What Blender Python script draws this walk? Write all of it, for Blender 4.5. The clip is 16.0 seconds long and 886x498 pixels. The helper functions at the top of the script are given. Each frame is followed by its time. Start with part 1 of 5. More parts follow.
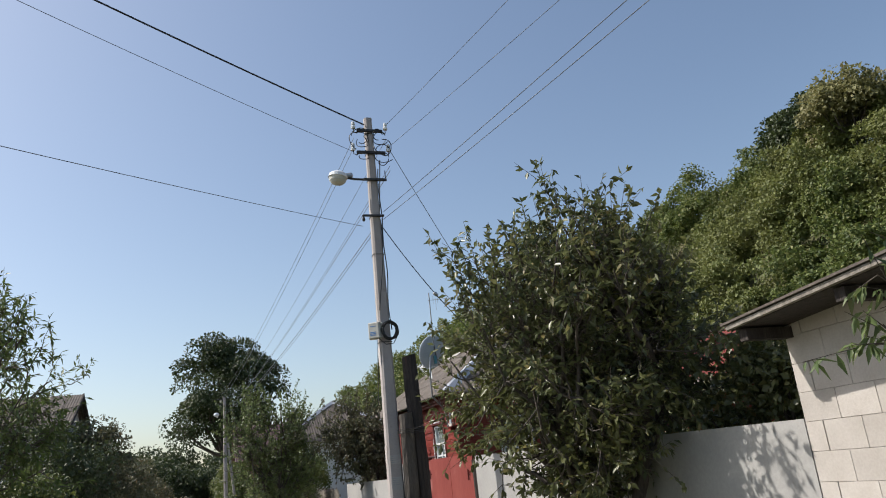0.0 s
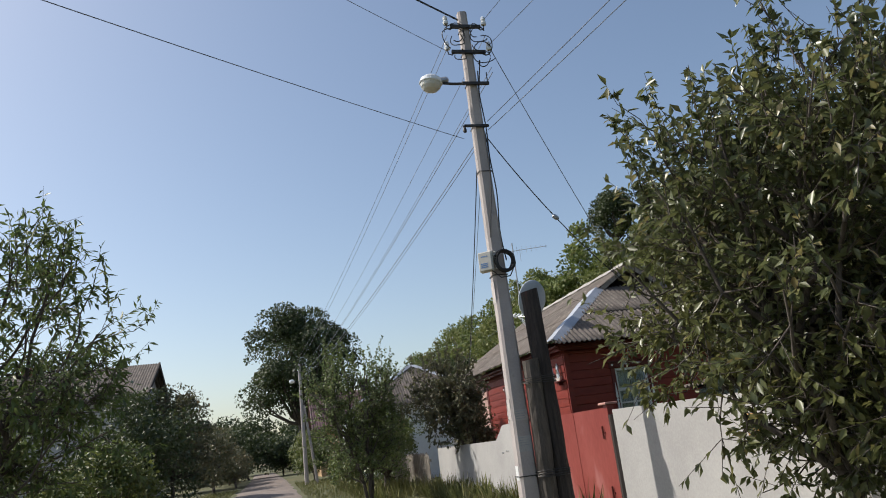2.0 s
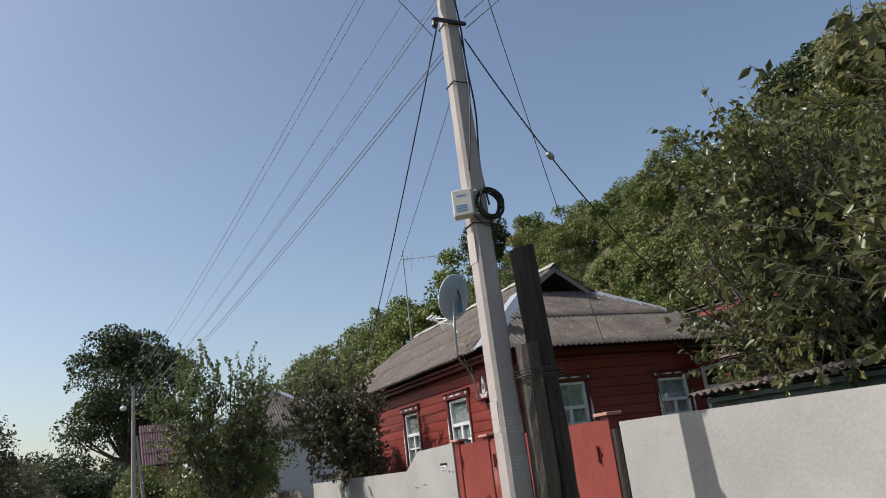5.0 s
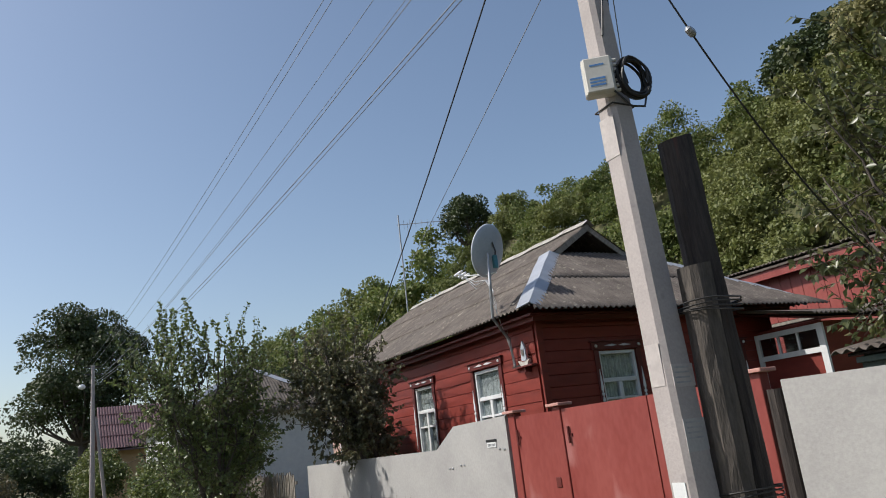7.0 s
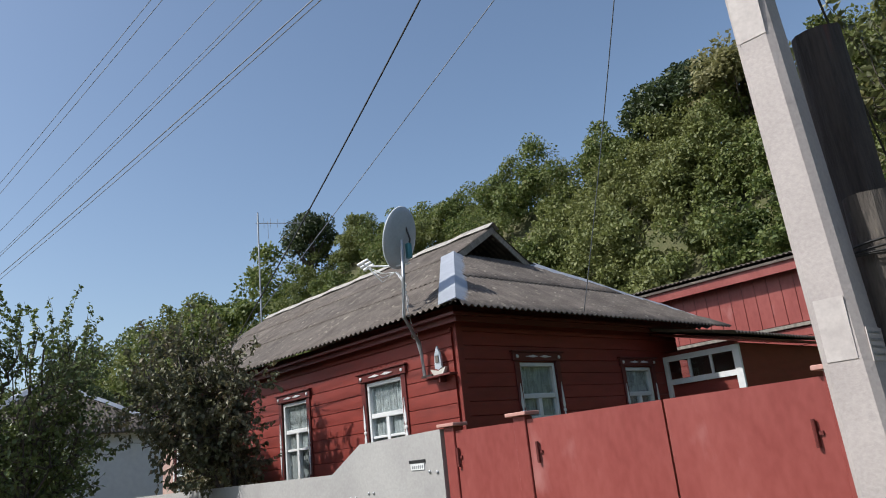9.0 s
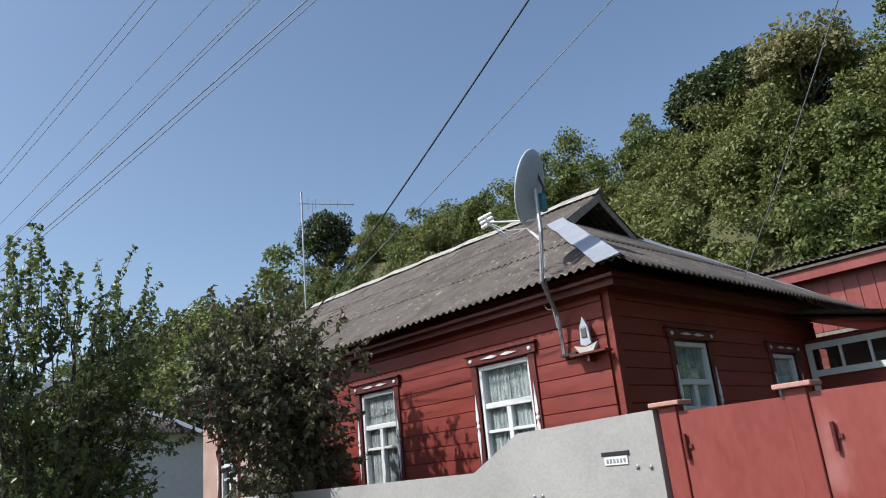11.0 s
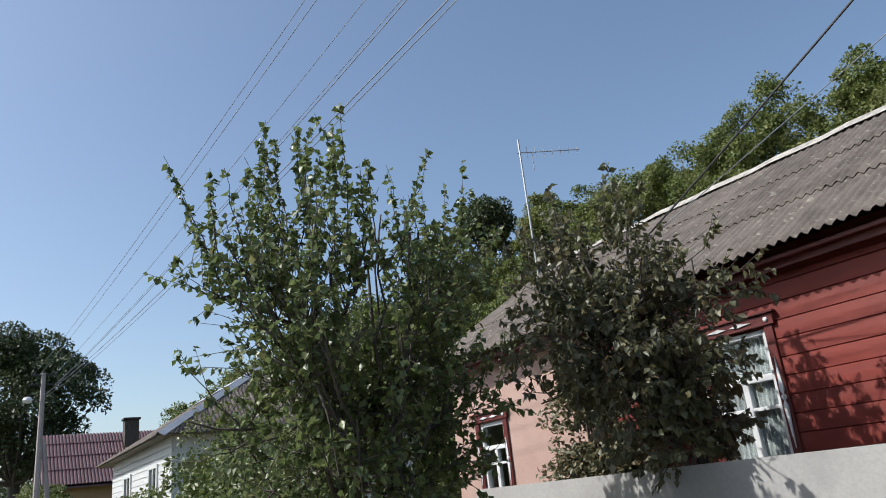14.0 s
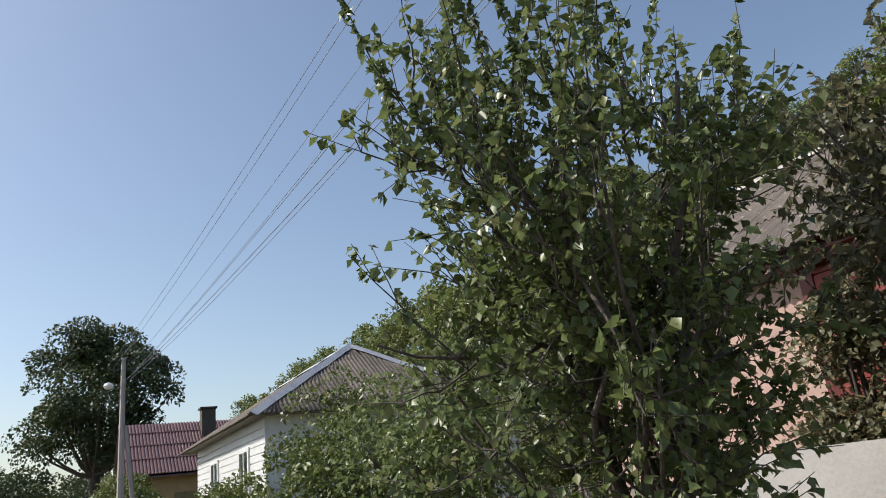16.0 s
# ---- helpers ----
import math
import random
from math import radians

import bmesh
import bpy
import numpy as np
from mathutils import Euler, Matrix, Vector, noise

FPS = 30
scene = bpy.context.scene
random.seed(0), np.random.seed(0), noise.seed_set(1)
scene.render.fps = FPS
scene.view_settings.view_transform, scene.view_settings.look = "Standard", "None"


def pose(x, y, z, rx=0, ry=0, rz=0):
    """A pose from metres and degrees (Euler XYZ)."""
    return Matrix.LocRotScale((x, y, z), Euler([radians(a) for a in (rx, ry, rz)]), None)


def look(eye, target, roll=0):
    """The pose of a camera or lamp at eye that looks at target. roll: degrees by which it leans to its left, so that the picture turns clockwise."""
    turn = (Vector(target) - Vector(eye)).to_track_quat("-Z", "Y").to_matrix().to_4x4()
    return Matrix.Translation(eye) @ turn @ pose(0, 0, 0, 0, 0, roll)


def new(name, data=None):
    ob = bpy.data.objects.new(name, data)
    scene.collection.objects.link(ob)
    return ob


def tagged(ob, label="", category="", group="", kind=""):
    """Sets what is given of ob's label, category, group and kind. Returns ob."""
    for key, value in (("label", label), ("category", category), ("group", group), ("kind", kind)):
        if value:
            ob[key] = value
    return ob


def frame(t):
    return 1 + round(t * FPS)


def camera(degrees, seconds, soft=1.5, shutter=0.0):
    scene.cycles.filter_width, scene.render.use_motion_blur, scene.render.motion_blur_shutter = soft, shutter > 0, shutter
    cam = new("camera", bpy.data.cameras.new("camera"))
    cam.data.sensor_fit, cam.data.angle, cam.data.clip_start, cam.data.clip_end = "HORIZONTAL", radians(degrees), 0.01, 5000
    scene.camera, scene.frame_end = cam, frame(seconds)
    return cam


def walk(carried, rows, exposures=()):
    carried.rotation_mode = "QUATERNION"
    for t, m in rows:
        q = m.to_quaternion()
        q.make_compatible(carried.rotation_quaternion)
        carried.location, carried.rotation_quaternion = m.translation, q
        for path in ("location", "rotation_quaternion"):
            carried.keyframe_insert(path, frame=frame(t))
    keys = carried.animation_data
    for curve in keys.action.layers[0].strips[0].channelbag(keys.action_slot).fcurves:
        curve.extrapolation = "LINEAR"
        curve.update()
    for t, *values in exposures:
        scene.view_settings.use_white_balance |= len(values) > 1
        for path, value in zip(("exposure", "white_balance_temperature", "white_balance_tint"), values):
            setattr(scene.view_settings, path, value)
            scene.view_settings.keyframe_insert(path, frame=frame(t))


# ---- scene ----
cam = camera(62.2, 16.0, soft=1.0)
METRES, EYE, TILT, LEAN, TURN = 21.6, 1.6, 0.0, 0.0, -19.3
ROWS = [
    (0.0, 0.0, 0.0, 0.0, 1.76, 16.71, 5.88),
    (0.5, -0.0119, 0.0286, -0.0002, 5.04, 16.02, 6.06),
    (1.0, -0.0239, 0.0582, 0.0005, 7.22, 15.44, 6.24),
    (1.5, -0.0383, 0.0872, 0.0002, 7.37, 15.03, 6.56),
    (2.0, -0.0504, 0.1169, 0.0, 6.93, 14.79, 6.82),
    (2.5, -0.0641, 0.1462, -0.0007, 4.8, 14.64, 7.14),
    (3.0, -0.0746, 0.1759, -0.0005, 1.74, 15.31, 7.27),
    (5.5, -0.1346, 0.3172, -0.0008, -5.44, 16.1, 6.75),
    (6.0, -0.1458, 0.3454, -0.0016, -5.41, 15.68, 6.64),
    (6.5, -0.1579, 0.3748, -0.0011, -6.39, 15.22, 6.65),
    (7.0, -0.172, 0.4022, -0.0007, -8.28, 14.88, 6.56),
    (7.5, -0.1816, 0.4303, 0.0005, -11.88, 14.99, 6.84),
    (8.0, -0.1918, 0.4579, -0.0005, -17.03, 15.45, 7.03),
    (10.5, -0.2347, 0.6148, -0.0027, -24.02, 16.08, 5.65),
    (11.0, -0.2487, 0.644, -0.0027, -22.89, 16.9, 5.45),
    (11.5, -0.2634, 0.6721, -0.0038, -22.2, 17.39, 5.54),
    (12.0, -0.2784, 0.6998, -0.0036, -20.05, 17.69, 5.29),
    (12.5, -0.2931, 0.7263, -0.0038, -17.93, 17.75, 5.38),
    (13.0, -0.3038, 0.7543, -0.0035, -15.88, 17.85, 5.7),
    (13.5, -0.315, 0.7822, -0.004, -14.08, 18.01, 5.88),
    (14.0, -0.3225, 0.812, -0.0036, -12.29, 18.01, 6.01),
    (14.5, -0.3334, 0.84, -0.0036, -10.29, 17.99, 6.11),
    (15.0, -0.3427, 0.8681, -0.0033, -9.2, 17.95, 6.25),
    (15.5, -0.3559, 0.8973, -0.0047, -8.32, 18.1, 6.16),
    (16.0, -0.3664, 0.9271, -0.0057, -7.68, 17.95, 6.13),
]
walk(cam, [(t, pose(0, 0, EYE, TILT, LEAN, TURN) @ pose(METRES * x, METRES * y, METRES * z, 90 + pitch, roll, yaw)) for t, x, y, z, yaw, pitch, roll in ROWS], ((0.0, 0.04, 6560, 9), (3.0, -0.06, 6600, 9), (6.5, -0.12, 6500, 9), (10.5, 0.06, 6150, 8), (14.0, 0.08, 6250, 8), (16.0, 0.12, 6600, 9)))

# ---- light ----
SUN_AZ, SUN_EL = -64.0, 47.0
world = bpy.data.worlds.new("sky")
scene.world = world
world.use_nodes = True
wn = world.node_tree
sky = wn.nodes.new("ShaderNodeTexSky")
sky.sky_type, sky.sun_disc = "NISHITA", False
sky.sun_elevation, sky.sun_rotation = radians(SUN_EL), radians(SUN_AZ)
sky.air_density, sky.dust_density, sky.ozone_density = 1.0, 1.8, 0.3
wn.nodes["Background"].inputs[1].default_value = 0.15
wn.links.new(sky.outputs[0], wn.nodes["Background"].inputs[0])
sun = new("sun", bpy.data.lights.new("sun", "SUN"))
sun.data.energy, sun.data.angle, sun.data.color = 5.0, radians(0.6), (1.0, 0.95, 0.88)
to_sun = Vector((math.sin(radians(SUN_AZ)) * math.cos(radians(SUN_EL)), math.cos(radians(SUN_AZ)) * math.cos(radians(SUN_EL)), math.sin(radians(SUN_EL))))
sun.matrix_world = look(to_sun * 60, (0, 0, 0))


# ---- materials ----
def surf(name, a, b, scale=3.0, rough=0.7, bump=0.1, fine=40.0, metal=0.0, stretch=(1, 1, 1), spots=None, vary=0.0):
    """Two-scale noise between the colours a and b, with relief; spots: a third colour in blotches; vary: piece by piece."""
    m = bpy.data.materials.new(name)
    m.use_nodes = True
    t = m.node_tree
    n, l = t.nodes, t.links
    p = n["Principled BSDF"]
    co = n.new("ShaderNodeTexCoord")
    mp = n.new("ShaderNodeMapping")
    mp.inputs["Scale"].default_value = stretch
    l.new(co.outputs["Object"], mp.inputs["Vector"])
    big, small = n.new("ShaderNodeTexNoise"), n.new("ShaderNodeTexNoise")
    big.inputs["Scale"].default_value, small.inputs["Scale"].default_value = scale, fine
    big.inputs["Detail"].default_value, small.inputs["Detail"].default_value = 6, 4
    for q in (big, small):
        l.new(mp.outputs[0], q.inputs["Vector"])
    mean = n.new("ShaderNodeMix")
    mean.inputs[0].default_value = 0.4
    l.new(big.outputs[0], mean.inputs[2])
    l.new(small.outputs[0], mean.inputs[3])
    ramp = n.new("ShaderNodeValToRGB")
    ramp.color_ramp.elements[0].position, ramp.color_ramp.elements[1].position = 0.36, 0.64
    ramp.color_ramp.elements[0].color, ramp.color_ramp.elements[1].color = (*a, 1), (*b, 1)
    l.new(mean.outputs[0], ramp.inputs[0])
    col = ramp.outputs[0]
    if spots:
        sp = n.new("ShaderNodeTexNoise")
        sp.inputs["Scale"].default_value, sp.inputs["Detail"].default_value = spots[1], 8
        l.new(mp.outputs[0], sp.inputs["Vector"])
        sr = n.new("ShaderNodeValToRGB")
        sr.color_ramp.elements[0].position, sr.color_ramp.elements[1].position = spots[2], spots[2] + 0.12
        l.new(sp.outputs[0], sr.inputs[0])
        mx = n.new("ShaderNodeMix")
        mx.data_type = "RGBA"
        mx.inputs[7].default_value = (*spots[0], 1)
        l.new(sr.outputs[0], mx.inputs[0])
        l.new(col, mx.inputs[6])
        col = mx.outputs[2]
    if vary:
        oi, hs, mr = n.new("ShaderNodeObjectInfo"), n.new("ShaderNodeHueSaturation"), n.new("ShaderNodeMapRange")
        mr.inputs[3].default_value, mr.inputs[4].default_value = 1 - vary, 1 + vary
        l.new(oi.outputs["Random"], mr.inputs[0])
        l.new(mr.outputs[0], hs.inputs["Value"])
        l.new(col, hs.inputs["Color"])
        col = hs.outputs[0]
    l.new(col, p.inputs["Base Color"])
    p.inputs["Roughness"].default_value, p.inputs["Metallic"].default_value = rough, metal
    bp = n.new("ShaderNodeBump")
    bp.inputs["Strength"].default_value, bp.inputs["Distance"].default_value = bump, 0.02
    l.new(mean.outputs[0], bp.inputs["Height"])
    l.new(bp.outputs[0], p.inputs["Normal"])
    return m


def leafy(name, dark, light, odd, odd_share=0.12, patch=0.25, patch_col=None, rough=0.42, glow=0.3):
    """Leaves: each its own shade, broad patches of another green, light passing through."""
    m = bpy.data.materials.new(name)
    m.use_nodes = True
    t = m.node_tree
    n, l = t.nodes, t.links
    p = n["Principled BSDF"]
    ge = n.new("ShaderNodeNewGeometry")
    ramp = n.new("ShaderNodeValToRGB")
    e = ramp.color_ramp.elements
    e[0].color, e[1].color = (*dark, 1), (*light, 1)
    e[1].position = 1 - odd_share
    k = e.new(1.0)
    k.color = (*odd, 1)
    l.new(ge.outputs["Random Per Island"], ramp.inputs[0])
    no = n.new("ShaderNodeTexNoise")
    no.inputs["Scale"].default_value, no.inputs["Detail"].default_value = patch, 2
    l.new(ge.outputs["Position"], no.inputs["Vector"])
    mr = n.new("ShaderNodeMapRange")
    mr.inputs[1].default_value, mr.inputs[2].default_value = 0.46, 0.62
    l.new(no.outputs[0], mr.inputs[0])
    mx = n.new("ShaderNodeMix")
    mx.data_type = "RGBA"
    mx.inputs[7].default_value = (*(patch_col or light), 1)
    half = n.new("ShaderNodeMath")
    half.operation = "MULTIPLY"
    half.inputs[1].default_value = 0.7
    l.new(mr.outputs[0], half.inputs[0])
    l.new(half.outputs[0], mx.inputs[0])
    l.new(ramp.outputs[0], mx.inputs[6])
    l.new(mx.outputs[2], p.inputs["Base Color"])
    p.inputs["Roughness"].default_value = rough
    tr = n.new("ShaderNodeBsdfTranslucent")
    l.new(mx.outputs[2], tr.inputs[0])
    ms = n.new("ShaderNodeMixShader")
    ms.inputs[0].default_value = glow
    l.new(p.outputs[0], ms.inputs[1])
    l.new(tr.outputs[0], ms.inputs[2])
    l.new(ms.outputs[0], n["Material Output"].inputs[0])
    return m


def pane_glass(name):
    m = bpy.data.materials.new(name)
    m.use_nodes = True
    n, l = m.node_tree.nodes, m.node_tree.links
    n.remove(n["Principled BSDF"])
    tr, gl, ms = n.new("ShaderNodeBsdfTransparent"), n.new("ShaderNodeBsdfGlossy"), n.new("ShaderNodeMixShader")
    lw, pw, mr = n.new("ShaderNodeLayerWeight"), n.new("ShaderNodeMath"), n.new("ShaderNodeMapRange")
    tr.inputs[0].default_value = (0.9, 0.94, 0.94, 1)
    gl.inputs["Roughness"].default_value = 0.03
    lw.inputs[0].default_value = 0.5
    pw.operation, pw.inputs[1].default_value = "POWER", 3.0
    mr.inputs[3].default_value, mr.inputs[4].default_value = 0.07, 0.7
    l.new(lw.outputs["Facing"], pw.inputs[0])
    l.new(pw.outputs[0], mr.inputs[0])
    l.new(mr.outputs[0], ms.inputs[0])
    l.new(tr.outputs[0], ms.inputs[1])
    l.new(gl.outputs[0], ms.inputs[2])
    l.new(ms.outputs[0], n["Material Output"].inputs[0])
    return m


RED = surf("red_paint", (0.165, 0.022, 0.015), (0.225, 0.034, 0.023), 2.5, 0.55, 0.25, 60, stretch=(1, 1, 4), spots=((0.14, 0.03, 0.025), 6, 0.62), vary=0.1)
RED_TRIM = surf("dark_red_trim_paint", (0.09, 0.015, 0.013), (0.13, 0.022, 0.018), 4, 0.5, 0.2, 60)
RED_GATE = surf("faded_red_gate_paint", (0.205, 0.036, 0.03), (0.275, 0.066, 0.056), 1.6, 0.45, 0.08, 14, stretch=(1, 1, 0.5), spots=((0.34, 0.13, 0.12), 2.2, 0.6))
WHITE = surf("white_paint", (0.62, 0.63, 0.64), (0.72, 0.73, 0.73), 5, 0.5, 0.08, 70)
WALLW = surf("whitewashed_concrete", (0.32, 0.31, 0.305), (0.4, 0.39, 0.38), 1.2, 0.85, 0.25, 30, spots=((0.31, 0.3, 0.295), 1.7, 0.63))
BLOCK = surf("white_silicate_block", (0.42, 0.38, 0.35), (0.5, 0.46, 0.43), 4, 0.85, 0.3, 50, vary=0.08)
MORTAR = surf("grey_mortar", (0.33, 0.305, 0.285), (0.42, 0.385, 0.36), 8, 0.9, 0.3)
PINK = surf("pink_plaster", (0.4, 0.26, 0.22), (0.47, 0.33, 0.28), 2, 0.85, 0.2, 40)
SLATE = surf("weathered_corrugated_sheet", (0.07, 0.057, 0.049), (0.145, 0.122, 0.107), 3, 0.9, 0.4, 45, spots=((0.25, 0.225, 0.185), 9, 0.6), vary=0.14)
ZINC = surf("zinc_flashing", (0.38, 0.4, 0.44), (0.48, 0.5, 0.54), 3, 0.5, 0.05, 30, metal=0.55)
CONC = surf("pole_concrete", (0.34, 0.305, 0.295), (0.44, 0.395, 0.38), 2.5, 0.85, 0.3, 50, spots=((0.26, 0.24, 0.235), 5, 0.62))
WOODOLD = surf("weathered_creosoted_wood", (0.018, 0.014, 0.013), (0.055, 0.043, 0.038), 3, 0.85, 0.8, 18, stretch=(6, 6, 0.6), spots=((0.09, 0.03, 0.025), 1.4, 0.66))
WOODSTUMP = surf("grey_split_wood", (0.05, 0.042, 0.036), (0.115, 0.097, 0.083), 3, 0.85, 0.9, 18, stretch=(4, 4, 0.8), spots=((0.22, 0.19, 0.145), 3, 0.64))
WOODGREY = surf("grey_fence_wood", (0.16, 0.14, 0.12), (0.32, 0.29, 0.25), 3, 0.85, 0.6, 25, stretch=(5, 5, 0.6), vary=0.15)
STEEL = surf("dark_steel", (0.03, 0.03, 0.033), (0.07, 0.065, 0.06), 8, 0.5, 0.2, metal=0.5)
GALV = surf("galvanised_steel", (0.3, 0.31, 0.33), (0.42, 0.43, 0.45), 8, 0.45, 0.1, metal=0.7)
DISHM = surf("grey_dish_paint", (0.36, 0.4, 0.45), (0.45, 0.49, 0.54), 3, 0.45, 0.05, 30)
PORC = surf("white_porcelain", (0.7, 0.72, 0.74), (0.8, 0.82, 0.83), 6, 0.2, 0.02)
BLACK = surf("black_rubber", (0.012, 0.012, 0.013), (0.025, 0.025, 0.027), 9, 0.5, 0.1)
WIREM = surf("aluminium_wire", (0.14, 0.16, 0.2), (0.2, 0.22, 0.26), 9, 0.6, 0.0)
PLAST = surf("cream_plastic", (0.5, 0.48, 0.43), (0.58, 0.56, 0.51), 4, 0.4, 0.03)
BLUEP = surf("blue_print", (0.08, 0.2, 0.45), (0.12, 0.26, 0.5), 9, 0.5, 0.0)
PAPER = surf("weathered_paper", (0.4, 0.36, 0.35), (0.5, 0.46, 0.44), 12, 0.8, 0.1)
RUST = surf("rusty_yellow_paint", (0.3, 0.15, 0.05), (0.42, 0.26, 0.08), 9, 0.7, 0.3)
# Dark brown; behind panes its darkness stands in for unlit rooms.
ROOMDARK = surf("dark_brown_room_shade", (0.1, 0.09, 0.08), (0.14, 0.12, 0.1), 2, 0.9, 0.1)
LACE = surf("white_lace_curtain", (0.24, 0.25, 0.26), (0.62, 0.63, 0.63), 14, 0.9, 0.3, 50, stretch=(1, 1, 0.35))
METALROOF = surf("maroon_metal_tile", (0.11, 0.06, 0.066), (0.155, 0.085, 0.092), 2, 0.45, 0.1, 30)
BRICKRED = surf("red_brick", (0.2, 0.08, 0.055), (0.3, 0.12, 0.085), 8, 0.85, 0.3)
GREYWALL = surf("grey_render", (0.34, 0.33, 0.33), (0.44, 0.43, 0.43), 1.5, 0.9, 0.2)
GRASSG = surf("dry_grass_ground", (0.05, 0.062, 0.02), (0.115, 0.105, 0.05), 0.6, 0.95, 0.5, 12, spots=((0.17, 0.135, 0.09), 0.35, 0.64))
ROADM = surf("dusty_asphalt", (0.15, 0.12, 0.105), (0.22, 0.18, 0.155), 0.7, 0.95, 0.4, 25)
BARK = surf("tree_bark", (0.045, 0.036, 0.03), (0.12, 0.1, 0.085), 6, 0.9, 0.7, 30, stretch=(3, 3, 0.7))
GLASS = pane_glass("window_glass")
L_PEAR = leafy("pear_leaves", (0.08, 0.115, 0.04), (0.18, 0.225, 0.09), (0.25, 0.25, 0.11), 0.14, 0.6, (0.14, 0.18, 0.055), 0.38, 0.4)
L_DARK = leafy("dusky_leaves", (0.075, 0.082, 0.045), (0.18, 0.17, 0.095), (0.2, 0.14, 0.07), 0.16, 0.9, (0.11, 0.115, 0.05), 0.5, 0.3)
L_CHERRY = leafy("glossy_dark_leaves", (0.065, 0.083, 0.034), (0.155, 0.17, 0.075), (0.23, 0.19, 0.075), 0.14, 0.7, (0.15, 0.155, 0.05), 0.34, 0.4)
L_PEACH = leafy("narrow_light_leaves", (0.075, 0.11, 0.035), (0.17, 0.21, 0.08), (0.19, 0.19, 0.07), 0.12, 0.7, (0.09, 0.14, 0.035), 0.48, 0.36)
L_HILL = leafy("hill_wood_leaves", (0.065, 0.095, 0.024), (0.165, 0.205, 0.055), (0.24, 0.24, 0.09), 0.18, 0.13, (0.19, 0.2, 0.065), 0.6, 0.36)
L_PALE = leafy("pale_yellowing_leaves", (0.16, 0.16, 0.06), (0.3, 0.27, 0.13), (0.34, 0.3, 0.17), 0.2, 0.3, (0.2, 0.2, 0.08), 0.6, 0.36)
L_OAK = leafy("oak_leaves", (0.03, 0.048, 0.018), (0.07, 0.095, 0.035), (0.1, 0.12, 0.045), 0.1, 0.2, (0.055, 0.075, 0.025), 0.5, 0.25)
L_BUSH = leafy("bush_leaves", (0.05, 0.08, 0.02), (0.13, 0.165, 0.045), (0.19, 0.19, 0.07), 0.14, 0.5, (0.15, 0.165, 0.045), 0.45, 0.33)
L_GRASS = leafy("tall_grass", (0.09, 0.11, 0.03), (0.19, 0.2, 0.07), (0.3, 0.26, 0.13), 0.25, 0.9, (0.2, 0.19, 0.08), 0.6)


# ---- mesh helpers ----
def part(name, bm, material, parent=None, label=""):
    """Links a bmesh (or a ready mesh) as one mesh object under its parent."""
    if isinstance(bm, bmesh.types.BMesh):
        me = bpy.data.meshes.new(name)
        bm.to_mesh(me)
        bm.free()
    else:
        me = bm
    if not me.materials:
        me.materials.append(material)
    ob = new(name, me)
    if parent:
        ob.parent = parent
    return tagged(ob, label)


def thing(name, label, category, at=(0, 0, 0), turn=0, group="", kind=""):
    ob = new(name)
    ob.matrix_basis = pose(*at, 0, 0, turn)
    return tagged(ob, label, category, group, kind)


def add_box(bm, lo, hi, m=None, bev=0.0):
    c, s = [(a + b) / 2 for a, b in zip(lo, hi)], [abs(b - a) for a, b in zip(lo, hi)]
    r = bmesh.ops.create_cube(bm, size=1, matrix=(m or Matrix()) @ Matrix.Translation(c) @ Matrix.Diagonal((*s, 1)))
    if bev:
        es = list({e for v in r["verts"] for e in v.link_edges})
        bmesh.ops.bevel(bm, geom=es, offset=bev, segments=1, affect="EDGES")
    return bm


def box(lo, hi, bev=0.0, m=None):
    return add_box(bmesh.new(), lo, hi, m, bev)


def add_tube(bm, pts, r, sides=6, r_end=None):
    """A round bar along pts, tapering from r to r_end."""
    pts = [Vector(p) for p in pts]
    rings, n = [], len(pts)
    for i, p in enumerate(pts):
        d = (pts[min(i + 1, n - 1)] - pts[max(i - 1, 0)]).normalized()
        a = d.orthogonal().normalized() if abs(d.z) > 0.95 else d.cross(Vector((0, 0, 1))).normalized()
        b = d.cross(a)
        k = r if r_end is None else r + (r_end - r) * i / (n - 1)
        rings.append([bm.verts.new(p + k * (math.cos(q) * a + math.sin(q) * b)) for q in (2 * math.pi * j / sides for j in range(sides))])
    for u, v in zip(rings, rings[1:]):
        for j in range(sides):
            bm.faces.new((u[j], u[(j + 1) % sides], v[(j + 1) % sides], v[j]))
    bm.faces.new(rings[0][::-1])
    bm.faces.new(rings[-1])
    return bm


def tube(pts, r, sides=6, r_end=None):
    return add_tube(bmesh.new(), pts, r, sides, r_end)


def prism(outline, depth, axis="y"):
    """A flat outline (u, z) given thickness along y, or (y, z) along x."""
    bm = bmesh.new()
    def at(u, z, d):
        return (u, d, z) if axis == "y" else (d, u, z)
    lo = [bm.verts.new(at(u, z, 0)) for u, z in outline]
    hi = [bm.verts.new(at(u, z, depth)) for u, z in outline]
    bm.faces.new(lo)
    bm.faces.new(hi[::-1])
    for i in range(len(lo)):
        j = (i + 1) % len(lo)
        bm.faces.new((lo[i], hi[i], hi[j], lo[j]))
    bmesh.ops.recalc_face_normals(bm, faces=bm.faces)
    return bm


def lathe(profile, sides=12):
    """Rings of (radius, z) turned about z."""
    bm = bmesh.new()
    rings = [[bm.verts.new((r * math.cos(q), r * math.sin(q), z)) for q in (2 * math.pi * j / sides for j in range(sides))] for r, z in profile]
    for u, v in zip(rings, rings[1:]):
        for j in range(sides):
            bm.faces.new((u[j], u[(j + 1) % sides], v[(j + 1) % sides], v[j]))
    bm.faces.new(rings[0][::-1])
    bm.faces.new(rings[-1])
    return bm


